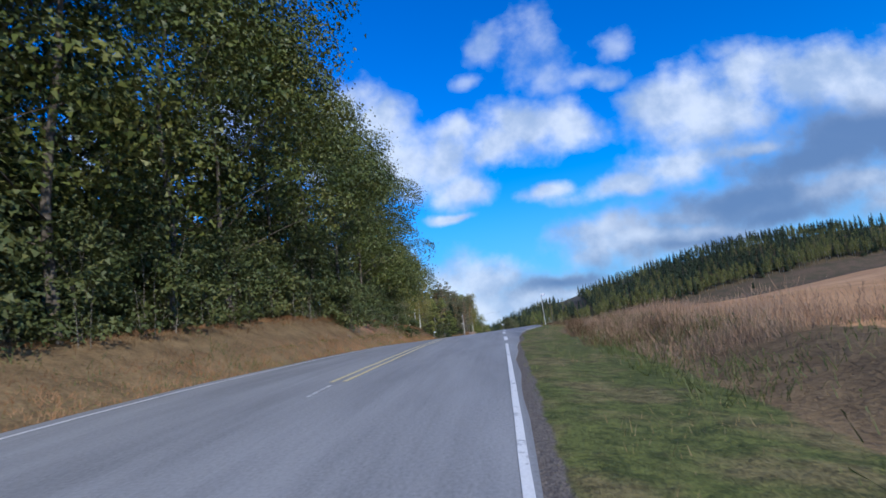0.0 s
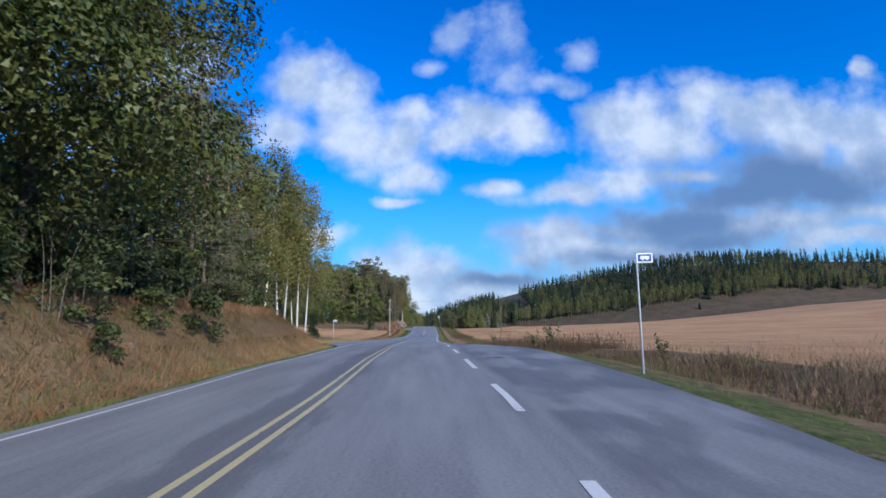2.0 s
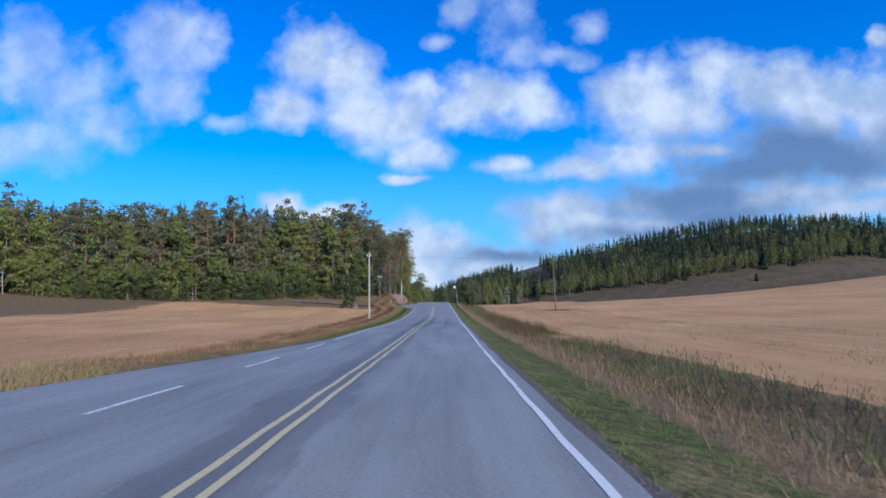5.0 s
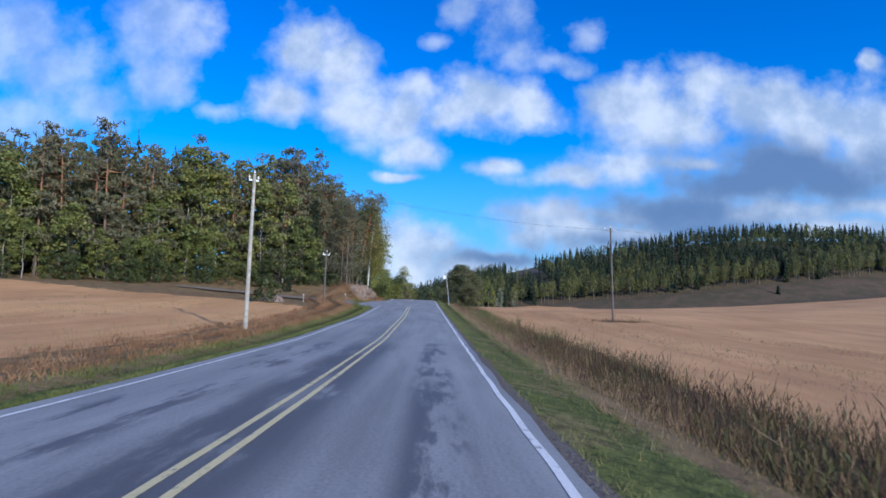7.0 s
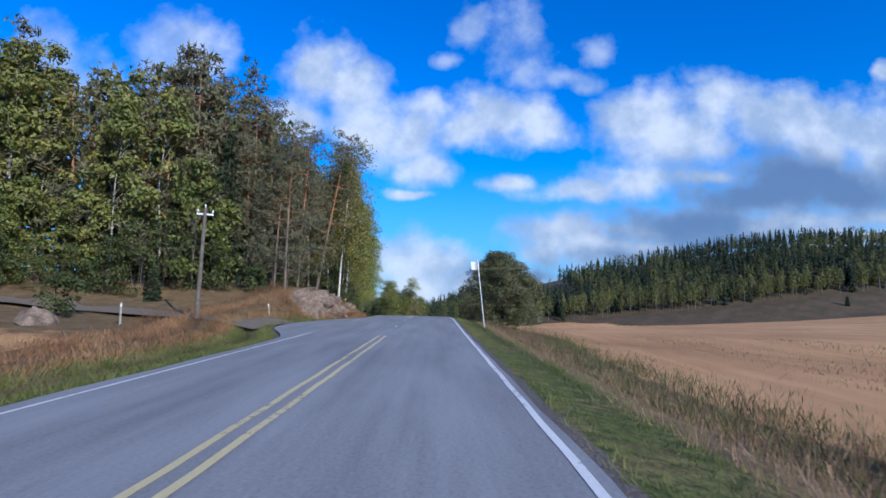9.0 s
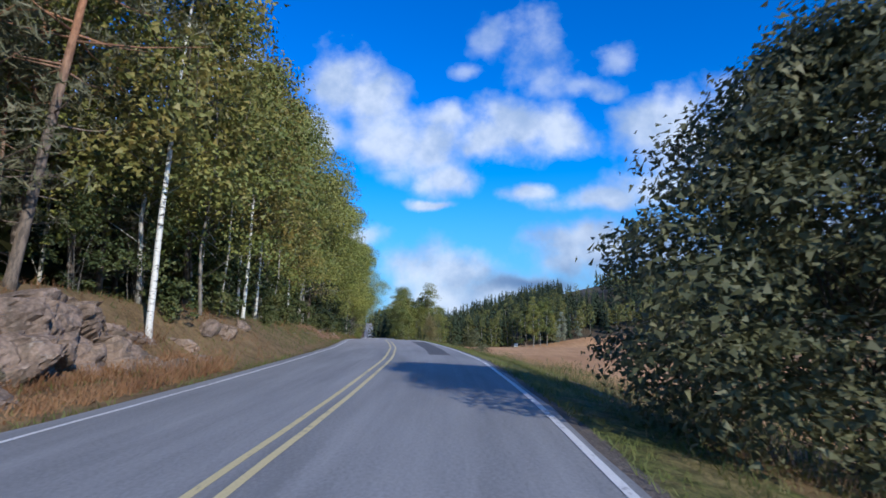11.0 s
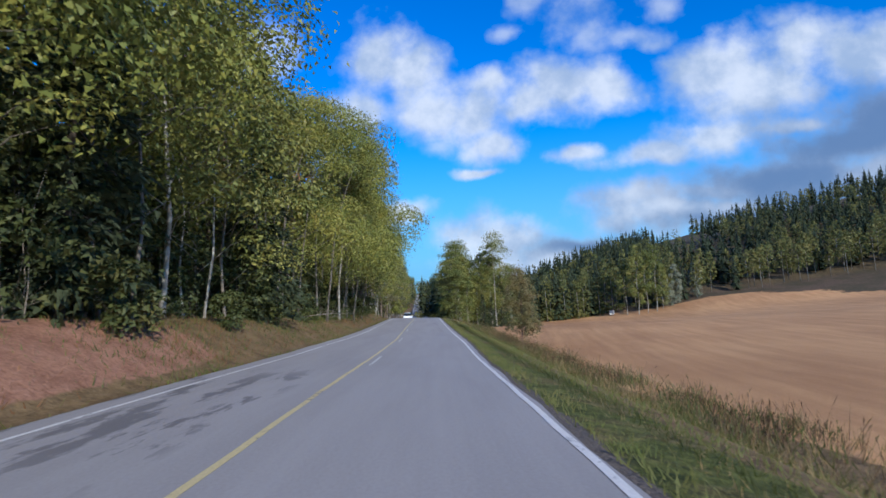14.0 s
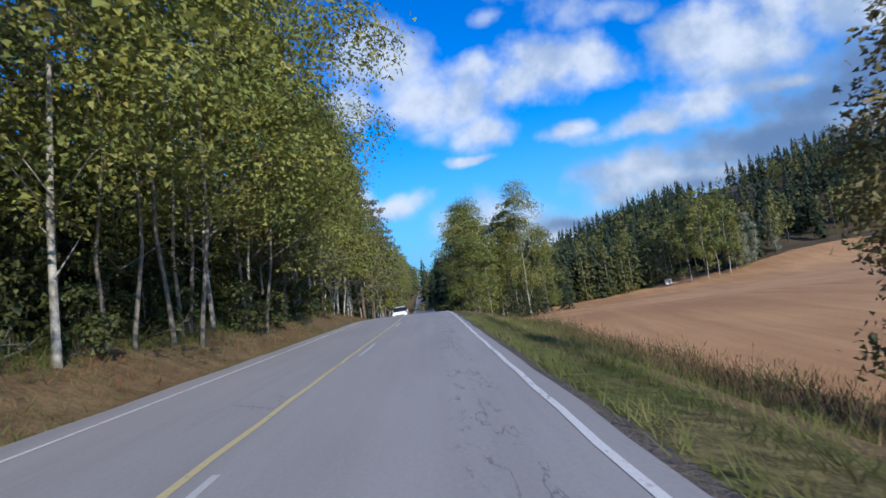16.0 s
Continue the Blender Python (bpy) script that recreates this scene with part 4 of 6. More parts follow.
def pine(name, seed, height, label, low=0.5, tufts=1100, group="", size=0.34, limbs=40, bow=0.35, needles=4):
    rng = np.random.default_rng(seed)
    tree = thing(name, label, "tree", group=group)
    bend = rng.normal(size=2) * bow
    pts = [(bend[0] * f * f, bend[1] * f * f, height * 0.96 * f - 0.3) for f in (0, 0.04, 0.25, 0.5, 0.75, 1)]
    r = 0.0098 * height
    wood, cl = [(pts, [r * 1.35, r, r * 0.86, r * 0.65, r * 0.4, r * 0.1])], []
    for k in range(limbs):
        f = low + (1.0 - low) * (k + rng.uniform()) / limbs
        # whorls: the boughs stand in flat layers with air between them
        f = low + (1.0 - low) * (round((f - low) / (1 - low) * 9) + rng.normal() * 0.16) / 9
        g0 = min(1.0, max(0.0, (f - low) / (1 - low)))
        a, reach = rng.uniform(0, 2 * math.pi), height * 0.18 * (1.08 - 0.72 * g0**1.6) * rng.uniform(0.6, 1.12)
        base = np.array([bend[0] * f * f, bend[1] * f * f, height * f * 0.95])
        tip = base + (math.cos(a) * reach, math.sin(a) * reach, reach * rng.uniform(-0.05, 0.3))
        wood.append(([base, (base + tip) / 2 - (0, 0, 0.12), tip], [0.045, 0.03, 0.01]))
        for g in (0.5, 0.78, 1.0):
            cl.append((base + (tip - base) * g + rng.normal(size=3) * 0.2, 0.7 * rng.uniform(0.7, 1.25)))
    for k in range(8):
        f, a = rng.uniform(0.5 * low, low), rng.uniform(0, 6.28)
        base = np.array([0, 0, height * f])
        wood.append(([base, base + (math.cos(a) * 0.7, math.sin(a) * 0.7, 0.05), base + (math.cos(a) * 1.3, math.sin(a) * 1.3, -0.25)], [0.022, 0.014, 0.005]))
    part("trunk", tubes("trunk", wood, BARK_PINE, 6), None, tree)
    c, _ = clump_points(rng, cl, tufts / len(cl), 0.7, 0.5)
    part("crown", fast_mesh("crown", needle_tufts(rng, c, size, needles, 0.17 if needles < 5 else 0.085), 3, NEEDLE_PINE), None, tree)
    return tree


def spruce(name, seed, height, label, blades=5200, group="", size=0.42):
    rng = np.random.default_rng(seed)
    tree = thing(name, label, "tree", group=group)
    r = 0.010 * height
    wood = [([(0, 0, -0.3), (0, 0, height * 0.5), (0, 0, height)], [r * 1.2, r * 0.7, r * 0.08])]
    c, v = [], []
    rows = int(height * 2.2)
    for k in range(rows):
        f = 0.06 + 0.94 * k / rows
        reach = height * 0.19 * (1 - f) ** 0.85 + 0.12
        for j in range(max(5, int(9 * (1 - f) + 4))):
            a = rng.uniform(0, 2 * math.pi)
            m = max(6, int(blades / rows / 9))
            t = rng.uniform(0.15, 1.0, m) * reach * rng.uniform(0.75, 1.1)
            z = height * f - 0.28 * t - 0.10 * t * t / (reach + 0.1)
            base = np.stack([np.cos(a) * t, np.sin(a) * t, z], -1) + rng.normal(size=(m, 3)) * 0.08
            c.append(base)
            out = np.stack([np.full(m, math.cos(a)), np.full(m, math.sin(a)), np.full(m, -0.55)], -1) + rng.normal(size=(m, 3)) * 0.5
            v.append(out / np.linalg.norm(out, axis=1, keepdims=True))
    c, v = np.concatenate(c), np.concatenate(v)
    w = np.cross(v, rng.normal(size=v.shape))
    w /= np.linalg.norm(w, axis=1, keepdims=True) + 1e-9
    s = size * rng.uniform(0.6, 1.3, (len(c), 1))
    part("trunk", tubes("trunk", wood, BARK_DARK, 6), None, tree)
    part("crown", fast_mesh("crown", np.stack([c - w * s * 0.2, c + w * s * 0.2, c + v * s], 1), 3, NEEDLE_SPRUCE), None, tree)
    return tree


PLACED = set()


def place(tree, y, d, turn=0.0, size=1.0, tall=1.0, lean=0.0):
    """Sets the first copy of a tree, or a copy of it, on the ground."""
    p = put_at(y, d)
    m = Matrix.Translation(p) @ pose(0, 0, 0, 0, lean, 0) @ pose(0, 0, 0, 0, 0, turn) @ Matrix.Diagonal((size, size, size * tall, 1))
    if tree.name not in PLACED:
        PLACED.add(tree.name)
        tree.matrix_basis = m
        return tree
    keep = tree.scale.copy()
    tree.scale = (1, 1, 1)
    got = copy_thing(tree, m)
    tree.scale = keep
    return got


G1, G2 = "trees of the roadside wood", "trees along the road"
OAKS = [broadleaf("broadleaf_tree", 10 + k, h, sp, lo, lv, LEAF_OAK, BARK_DARK, "large broadleaf tree with a dense olive-green crown", 0.112, 0.0, 1, cl, 1.85, G1, shell=0.16)
        for k, (h, sp, lo, lv, cl) in enumerate(((15.5, 5.2, 2.2, 30000, 34), (13.5, 5.0, 1.6, 28000, 30), (17.0, 5.2, 2.8, 32000, 36), (16.5, 5.4, 3.6, 32000, 38)))]
MIXED = [broadleaf("aspen_tree", 30 + k, h, sp, lo, lv, LEAF_MIX, bark, "slender roadside tree with yellowing green leaves", 0.115, 0.0, tr, cl, 1.25, G2, 0.0062)
         for k, (h, sp, lo, lv, cl, tr, bark) in enumerate(((13.5, 3.4, 2.0, 10500, 46, 2, BARK_PALE), (12.0, 3.2, 1.6, 9600, 42, 1, BARK_GREY), (15.5, 3.5, 2.6, 11000, 48, 1, BARK_PALE)))]
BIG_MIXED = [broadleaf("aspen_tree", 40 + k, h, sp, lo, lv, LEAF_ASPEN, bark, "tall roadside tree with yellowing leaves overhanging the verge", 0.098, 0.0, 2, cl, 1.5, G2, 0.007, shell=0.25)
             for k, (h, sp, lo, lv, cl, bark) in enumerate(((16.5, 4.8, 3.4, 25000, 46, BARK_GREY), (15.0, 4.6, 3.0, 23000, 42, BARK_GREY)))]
BIRCHES = [birch("birch_tree", 50 + k, h, "tall white-stemmed birch with thin yellowing leaves", 8600, G2, 0.125) for k, h in enumerate((16.5, 14.5, 13.0))]
PINES = [pine("pine_tree", 60 + k, h, "tall pine with a reddish trunk and dark needles", lo, 1400, G2, 0.34, 52, 0.35, 6) for k, (h, lo) in enumerate(((18.0, 0.30), (16.0, 0.22), (14.5, 0.12)))]
SPRUCES = [spruce("spruce_tree", 70 + k, h, "dark green spruce with drooping boughs", 7000, G2, sz) for k, (h, sz) in enumerate(((13.0, 0.34), (11.0, 0.32), (3.2, 0.2)))]

# lighter builds of the same kinds for the deeper rows
MIXED_FAR = [broadleaf("aspen_tree", 130 + k, h, sp, lo, lv, LEAF_MIX, BARK_PALE, "slender tree with yellowing green leaves at the forest edge", 0.215, 0.0, 1, cl, 0.85, G2, 0.0058)
             for k, (h, sp, lo, lv, cl) in enumerate(((14.0, 2.1, 1.2, 3000, 46), (12.0, 2.0, 0.8, 2700, 42), (15.5, 2.1, 1.5, 3200, 48)))]
PINES_FAR = [pine("pine_tree", 160 + k, h, "pine with grey-green needles at the forest edge", lo, 620, G2, 0.42, 44) for k, (h, lo) in enumerate(((17.0, 0.16), (15.0, 0.08), (16.0, 0.24)))]
YOUNG = [broadleaf("young_tree", 190 + k, h, sp, 0.4, lv, LEAF_MIX, BARK_GREY, "young leafy tree at the edge of the forest", 0.19, 0.0, 2, 34, 0.7, G2, 0.0058)
         for k, (h, sp, lv) in enumerate(((8.5, 1.9, 1900), (6.5, 1.6, 1700)))]
UNDER = [broadleaf("young_tree", 195 + k, h, sp, 0.2, 1900, LEAF_SHADED, BARK_GREY, "young leafy tree in the undergrowth", 0.115, 0.0, 3, 40, 0.5, G2, 0.0058)
         for k, (h, sp) in enumerate(((4.6, 1.4), (3.6, 1.2)))]
SPRUCES_FAR = [spruce("spruce_tree", 170 + k, h, "dark green spruce at the forest edge", 3000, G2, 0.40) for k, h in enumerate((15.5, 11.0))]

rng0 = random.Random(7)


def row_of(kinds, y0, y1, step, d0, d1, lo=0.85, hi=1.15, lean=0.0):
    y = y0
    while y < y1:
        place(rng0.choice(kinds), y + rng0.uniform(-0.4, 0.4) * step, rng0.uniform(d0, d1), rng0.uniform(0, 360), rng0.uniform(lo, hi), rng0.uniform(0.92, 1.1), lean + rng0.uniform(-2, 2))
        y += step * rng0.uniform(0.8, 1.2)


# the oak wood on the bank at the start
for y, d, s, k in ((-3.5, -11.0, 1.2, 2), (2.5, -11.0, 1.2, 1), (8.5, -11.2, 1.2, 0), (14.5, -11.0, 1.18, 2), (20.5, -11.3, 1.15, 3), (26, -11.5, 1.1, 3), (32, -11.6, 1.05, 3), (38, -11.4, 1.05, 3), (45, -11.2, 1.0, 2), (52, -11.2, 1.05, 0), (58.5, -11.0, 1.0, 2), (63.5, -11.6, 0.98, 1)):
    place(OAKS[k], y, d, y * 37, s)
# these dark-leaved rows stand in for the shade under the oaks
row_of(UNDER, 4, 52, 2.6, -13.0, -11.6, 0.75, 1.2)
row_of(UNDER, 12, 38, 2.4, -11.2, -10.2, 0.9, 1.3)
row_of(UNDER, 38, 44, 1.4, -10.0, -8.8, 0.7, 0.95)
row_of(UNDER, 44, 62, 2.6, -9.8, -9.0, 0.6, 0.9)
row_of(SPRUCES_FAR + PINES_FAR[1:2], 16, 46, 2.6, -17.5, -14.5, 0.8, 1.0)
row_of(MIXED_FAR, -2, 70, 5, -21, -17, 0.95, 1.2)
row_of(PINES_FAR + SPRUCES_FAR, 8, 74, 4.0, -29, -22, 0.95, 1.15)
# pines and the birch group at the wood's end
for y, d, s, k in ((67, -14.5, 1.0, 0), (71, -13.4, 0.95, 1), (74, -16.5, 1.0, 0), (78, -14.2, 1.02, 0), (82, -16.5, 0.95, 1), (79, -21, 1.1, 0), (85, -14.8, 1.0, 2), (88, -18, 1.05, 0), (90.5, -15.8, 1.05, 0), (94, -20, 1.0, 1), (97, -24, 1.0, 0), (90, -25, 1.1, 1), (76, -12.6, 0.8, 2), (84, -20, 1.1, 2), (93, -18, 0.95, 2)):
    place(PINES[k], y, d, y * 53, s)
for y, d, s, k, ln in ((91, -14.6, 0.9, 1, 3), (93, -15.6, 0.95, 1, -2), (95.5, -17.5, 1.0, 0, 2), (96.5, -15.0, 1.0, 0, 4), (98.5, -14.2, 1.0, 1, -3), (100, -16.0, 1.0, 2, 2), (101.5, -14.4, 1.05, 1, 5), (103, -13.4, 0.95, 0, 1), (105, -13.0, 0.98, 1, 4), (106, -14.6, 0.95, 2, -2)):
    place(BIRCHES[k], y, d, y * 71, s, 1.0, ln)
for y, d, s, k in ((69, -13.2, 0.8, 0), (73.5, -14.6, 0.95, 0), (77, -16, 1.0, 1), (81, -13.6, 0.7, 1), (85.5, -17.2, 1.0, 0), (90, -17.6, 0.9, 1), (66, -16.5, 1.0, 0)):
    place(SPRUCES[k], y, d, y * 29, s)
row_of(UNDER, 66, 92, 3.6, -17.5, -12.6, 0.8, 1.2)
place(SPRUCES[2], 500, 196 - float(rx(500)), 10, 1.7)
place(SPRUCES[2], 106.5, -12.4, 20, 0.9)
place(SPRUCES[2], 104.0, -15.6, 80, 1.2)


def edge_of(kinds, path, step, back=0.0, lo=0.85, hi=1.1):
    """Trees along a line on the plan."""
    for (x0, y0), (x1, y1) in zip(path, path[1:]):
        n = max(1, int(math.hypot(x1 - x0, y1 - y0) / step))
        for k in range(n):
            f = (k + rng0.uniform(0.1, 0.9)) / n
            x, y = x0 + (x1 - x0) * f, y0 + (y1 - y0) * f + back + rng0.uniform(-1.5, 1.5)
            place(rng0.choice(kinds), y, x - float(rx(y)), rng0.uniform(0, 360), rng0.uniform(lo, hi), rng0.uniform(0.9, 1.1))


# the forest edge behind the left-hand field: young leaf trees before tall pines
LEFT_EDGE = [(-25, 243), (-45, 237), (-62, 228), (-82, 223), (-110, 221), (-150, 218)]
edge_of(YOUNG + YOUNG + MIXED_FAR[:1], LEFT_EDGE, 2.3, -1, 0.5, 1.3)
edge_of(UNDER, LEFT_EDGE[:4], 2.2, -2.5, 0.7, 1.4)
edge_of(PINES_FAR + PINES_FAR + MIXED_FAR, LEFT_EDGE, 2.4, 3, 1.05, 1.25)
edge_of(YOUNG + PINES_FAR[1:2], LEFT_EDGE, 3.2, 2.5, 0.6, 1.2)
edge_of(PINES_FAR + PINES_FAR + MIXED_FAR[2:], LEFT_EDGE, 2.8, 8, 1.15, 1.3)
edge_of(PINES_FAR, LEFT_EDGE[:4], 2.6, 5.5, 1.1, 1.25)
# the wood above the rock and along the second half of the way
row_of(PINES + MIXED[:1], 243, 262, 2.2, -16.5, -12.5, 0.85, 1.05)
row_of(PINES[2:] + UNDER[:1], 242, 258, 2.6, -14.5, -12.2, 0.6, 0.8)
row_of(MIXED + MIXED + BIRCHES[1:] + PINES[2:], 258, 300, 3.0, -11.8, -10.2, 1.0, 1.25, 2.0)
row_of(MIXED + BIG_MIXED + PINES[2:] + PINES[2:] + SPRUCES[:1], 300, 337, 3.4, -11.8, -10.2, 1.1, 1.35, 3.0)
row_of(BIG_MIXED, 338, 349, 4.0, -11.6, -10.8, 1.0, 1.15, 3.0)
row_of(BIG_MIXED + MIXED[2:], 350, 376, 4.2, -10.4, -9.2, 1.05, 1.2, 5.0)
row_of(MIXED + PINES[2:], 376, 408, 3.4, -10.8, -9.6, 1.2, 1.45, 3.0)
row_of(MIXED_FAR + PINES_FAR[:1], 408, 640, 4.5, -11.6, -9.8, 1.15, 1.45, 2.0)
row_of(PINES_FAR + MIXED_FAR, 262, 345, 3.0, -17, -13.5, 1.1, 1.35)
row_of(PINES_FAR + MIXED_FAR[:1] + SPRUCES_FAR, 345, 470, 3.0, -18, -13.5, 1.1, 1.4)
row_of(PINES_FAR + SPRUCES_FAR, 262, 470, 4.5, -25, -18, 1.0, 1.2)
row_of(UNDER, 262, 300, 5.0, -11.8, -10.6, 0.8, 1.2)
row_of(UNDER, 300, 376, 3.0, -12.6, -10.8, 0.8, 1.3)
row_of(PINES_FAR + PINES_FAR + SPRUCES_FAR[1:], 240, 264, 2.0, -24, -17, 0.95, 1.15)
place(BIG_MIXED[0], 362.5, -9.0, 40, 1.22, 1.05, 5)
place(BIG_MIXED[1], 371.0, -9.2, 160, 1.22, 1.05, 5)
# a pale-stemmed tree leaning over the rock
place(PINES[0], 254, -12.0, 140, 0.95, 1.0, 9)
# the stand beside the road beyond the field
for y, d, s, k in ((431, 6.8, 1.0, 1), (438, 6.4, 1.15, 0), (445, 8.5, 1.3, 2), (444.6, 17.5, 1.38, 2), (450, 12, 1.25, 0), (452, 22, 1.2, 1), (457, 7.5, 1.38, 2), (464, 13, 1.3, 0), (470, 7.5, 1.2, 2)):
    place(MIXED[k], y, d, y * 31, s, 1.05)
for y, d, s, k in ((433, 7.6, 0.95, 2), (436, 8.2, 1.1, 1), (440, 7.4, 1.15, 2), (443.5, 9.8, 1.25, 0), (447.5, 7.0, 1.3, 2), (451, 9.2, 1.35, 2), (448.5, 17.0, 1.3, 2), (453, 14.5, 1.3, 0), (445.5, 13.0, 1.1, 1), (434, 9.5, 0.85, 0), (441, 10.5, 1.0, 1), (447, 14.5, 1.15, 2), (454, 9.5, 1.2, 0), (456, 18.0, 1.1, 2), (461, 24.0, 1.1, 1), (466, 19.0, 1.2, 2)):
    place(MIXED_FAR[k], y, d, y * 19, s, 1.05)
for y, d, s, k in ((437, 13.5, 0.75, 1), (449, 19.5, 0.9, 0), (459, 14.0, 0.95, 0), (463, 28.0, 0.9, 1), (469, 24.0, 1.0, 0), (442, 16.0, 0.7, 1)):
    place(SPRUCES_FAR[k], y, d, y * 41, s)
for x, y, s, k in ((11, 489, 1.2, 0), (14, 486, 1.3, 2), (17, 487.5, 1.32, 0), (20, 489, 1.25, 2), (22.5, 492, 1.1, 1)):
    place(MIXED_FAR[k], y, x - float(rx(y)), y * 17, s, 1.05)
SILVER = broadleaf("willow_tree", 230, 10.5, 1.75, 0.6, 2400, LEAF_SILVER, BARK_GREY, "slim grey-leaved willow in front of the dark wood", 0.26, 0.0, 2, 34, 0.8, "", 0.0058)
for x, y, s, t in ((27.5, 496, 1.05, 1.1), (36, 505, 1.05, 1.0), (24.5, 494, 0.8, 1.0)):
    place(SILVER, y, x - float(rx(y)), y * 23, s, t)
row_of(MIXED_FAR + SPRUCES_FAR[:1], 470, 640, 6, 6.5, 12, 1.0, 1.25)
for kind in OAKS + MIXED + BIG_MIXED + BIRCHES + PINES + SPRUCES + MIXED_FAR + PINES_FAR + SPRUCES_FAR + YOUNG + UNDER:
    if kind.name not in PLACED:
        place(kind, 300 + 7 * len(PLACED) % 60, -24)

# ---- far woods: one mass of small trees each ----


def far_wood(name, path, rows, gap, depth, label, seed, hi=17.0, share=0.45, detail=1.0, even=0.8, clear=0.06):
    """Trees along a polyline on the plan, row behind row: conifers as drooping tiers, others as heaps of leaves. Of the deeper rows only the upper part is built."""
    rng = np.random.default_rng(seed)
    tri, leafy, stems = [], [], []
    pts = [np.array(p, float) for p in path]
    for a, b in zip(pts, pts[1:]):
        length = np.linalg.norm(b - a)
        side = np.array([(b - a)[1], -(b - a)[0]]) / length
        for k in range(int(length / gap)):
            for r in range(rows):
                q = a + (b - a) * ((k + rng.uniform()) * gap / length) + side * (r * depth + rng.uniform(-0.4, 0.4) * depth)
                z0 = float(land(q[0], q[1]))
                h = hi * rng.uniform(even, 1.08)
                # leaf trees and conifers stand in groups
                mixed = 0.5 + 0.5 * float(lump(q[0] + 17 * seed, q[1], 13))
                bottom = 0.06 if r < 3 else 0.3
                if 0.45 * mixed + 0.55 * rng.uniform() > share + (0.3 if r < 1 else 0.14 if r < 3 else 0.0):
                    n = int((140 if r < 3 else 92) * detail)
                    f = bottom + (1 - bottom) * rng.uniform(0, 1, n) ** 1.15
                    f = np.round(f * 22 + rng.normal(size=n) * 0.3) / 22
                    ang = rng.uniform(0, 2 * math.pi, n)
                    reach = 0.175 * h * np.clip(1 - f, 0, 1) ** 0.62 * rng.uniform(0.55, 1.15, n) + 0.10
                    base = np.stack([q[0] + np.cos(ang) * reach * 0.1, q[1] + np.sin(ang) * reach * 0.1, z0 + h * f], -1)
                    tip = np.stack([q[0] + np.cos(ang) * reach, q[1] + np.sin(ang) * reach, z0 + h * f - reach * 0.35], -1)
                    w = np.stack([-np.sin(ang), np.cos(ang), 0 * ang], -1) * (reach * 0.26 + 0.08)[:, None]
                    up = np.array([0, 0, 1.0]) * (0.045 * h)
                    tri.append(np.stack([base + up, tip - w, tip + w], 1))
                else:
                    n = int((210 if r < 3 else 90) * detail)
                    low = (clear if r < 1 else 0.06) if r < 3 else 0.4
                    f = rng.uniform(low, 1.0, n)
                    v = rng.normal(size=(n, 3))
                    v /= np.linalg.norm(v, axis=1, keepdims=True)
                    wide = 0.15 * h * np.sin(np.pi * np.clip(0.12 + 0.82 * f, 0, 1))[:, None] ** 0.8 + 0.15
                    c = np.stack([np.full(n, q[0]), np.full(n, q[1]), z0 + h * 0.96 * f], -1) + v * wide * (1, 1, 0.45)
                    leafy.append(leaf_tris(rng, c, 0.62 / detail**0.5, v + (0, 0, 0.3), 1.3))
                if clear < 0.1 and r < 4:
                    # low undergrowth between the stems
                    n = 30
                    v = rng.normal(size=(n, 3)) * (1.5, 1.5, 0.7) + (0, 0, 1.3)
                    v[:, 2] = np.abs(v[:, 2])
                    leafy.append(leaf_tris(rng, np.array([q[0], q[1], z0]) + v, 0.75, None, 1.2))
                if r < 2:
                    stems.append(([(q[0], q[1], z0 - 0.3), (q[0] + rng.normal() * 0.25, q[1], z0 + h * 0.7)], [0.17, 0.06]))
    wood = tagged(new(name), label, "forest", kind="stuff")
    part("conifer_foliage", fast_mesh("conifer_foliage", np.concatenate(tri), 3, NEEDLE_SPRUCE), None, wood)
    part("leaf_foliage", fast_mesh("leaf_foliage", np.concatenate(leafy), 3, FAR_LEAF), None, wood)
    part("stem_wood", tubes("stem_wood", stems, BARK_PALE, 3), None, wood)
    return wood


far_wood("forest", [(-24, 250), (-44, 243), (-62, 234), (-82, 229), (-110, 227), (-170, 224), (-260, 215)], 5, 2.5, 4.5, "mixed forest of pine, spruce and birch behind a stubble field", 1, 20.0, 0.62, 1.2, 0.82)
# spruce share raised here to stand in for cloud shade on the hill
far_wood("forest", [(8, 502), (25, 499), (45, 511), (70, 521), (345, 523)][::-1], 13, 2.8, 9.5, "dark spruce and birch forest on a hillside across the field", 2, 15.0, 0.36, 1.15, 0.72, 0.36)
far_wood("forest", [(345, 523), (440, 523), (560, 400), (600, 200)][::-1], 10, 6.0, 11.0, "dark forest beyond the open field", 12, 15.0, 0.3, 0.9)
far_wood("forest", [(8, 502), (-26, 486), (-39, 474)], 6, 2.4, 5.0, "mixed forest closing the field", 3, 15.0, 0.42, 1.5)
far_wood("forest", [(-70, 545), (30, 548)][::-1], 8, 3.2, 10.0, "dark spruce forest on the slope behind the roadside trees", 13, 15.0, 0.3, 0.9)
far_wood("forest", [(-62, 640), (-90, 800), (-160, 1000)], 4, 6, 8.0, "distant forest", 4, 18.0, 0.3, 0.8)
far_wood("forest", [(-36, 276), (-38, 300), (-48, 360), (-68, 470)][::-1], 3, 2.4, 6.0, "deep spruce and pine forest beside the road", 7, 16.0, 0.15, 1.2)
far_wood("forest", [(-38, 284), (-33, 270), (-30, 252)], 4, 2.2, 4.0, "dense mixed forest behind the rocks", 10, 15.0, 0.5, 1.1)
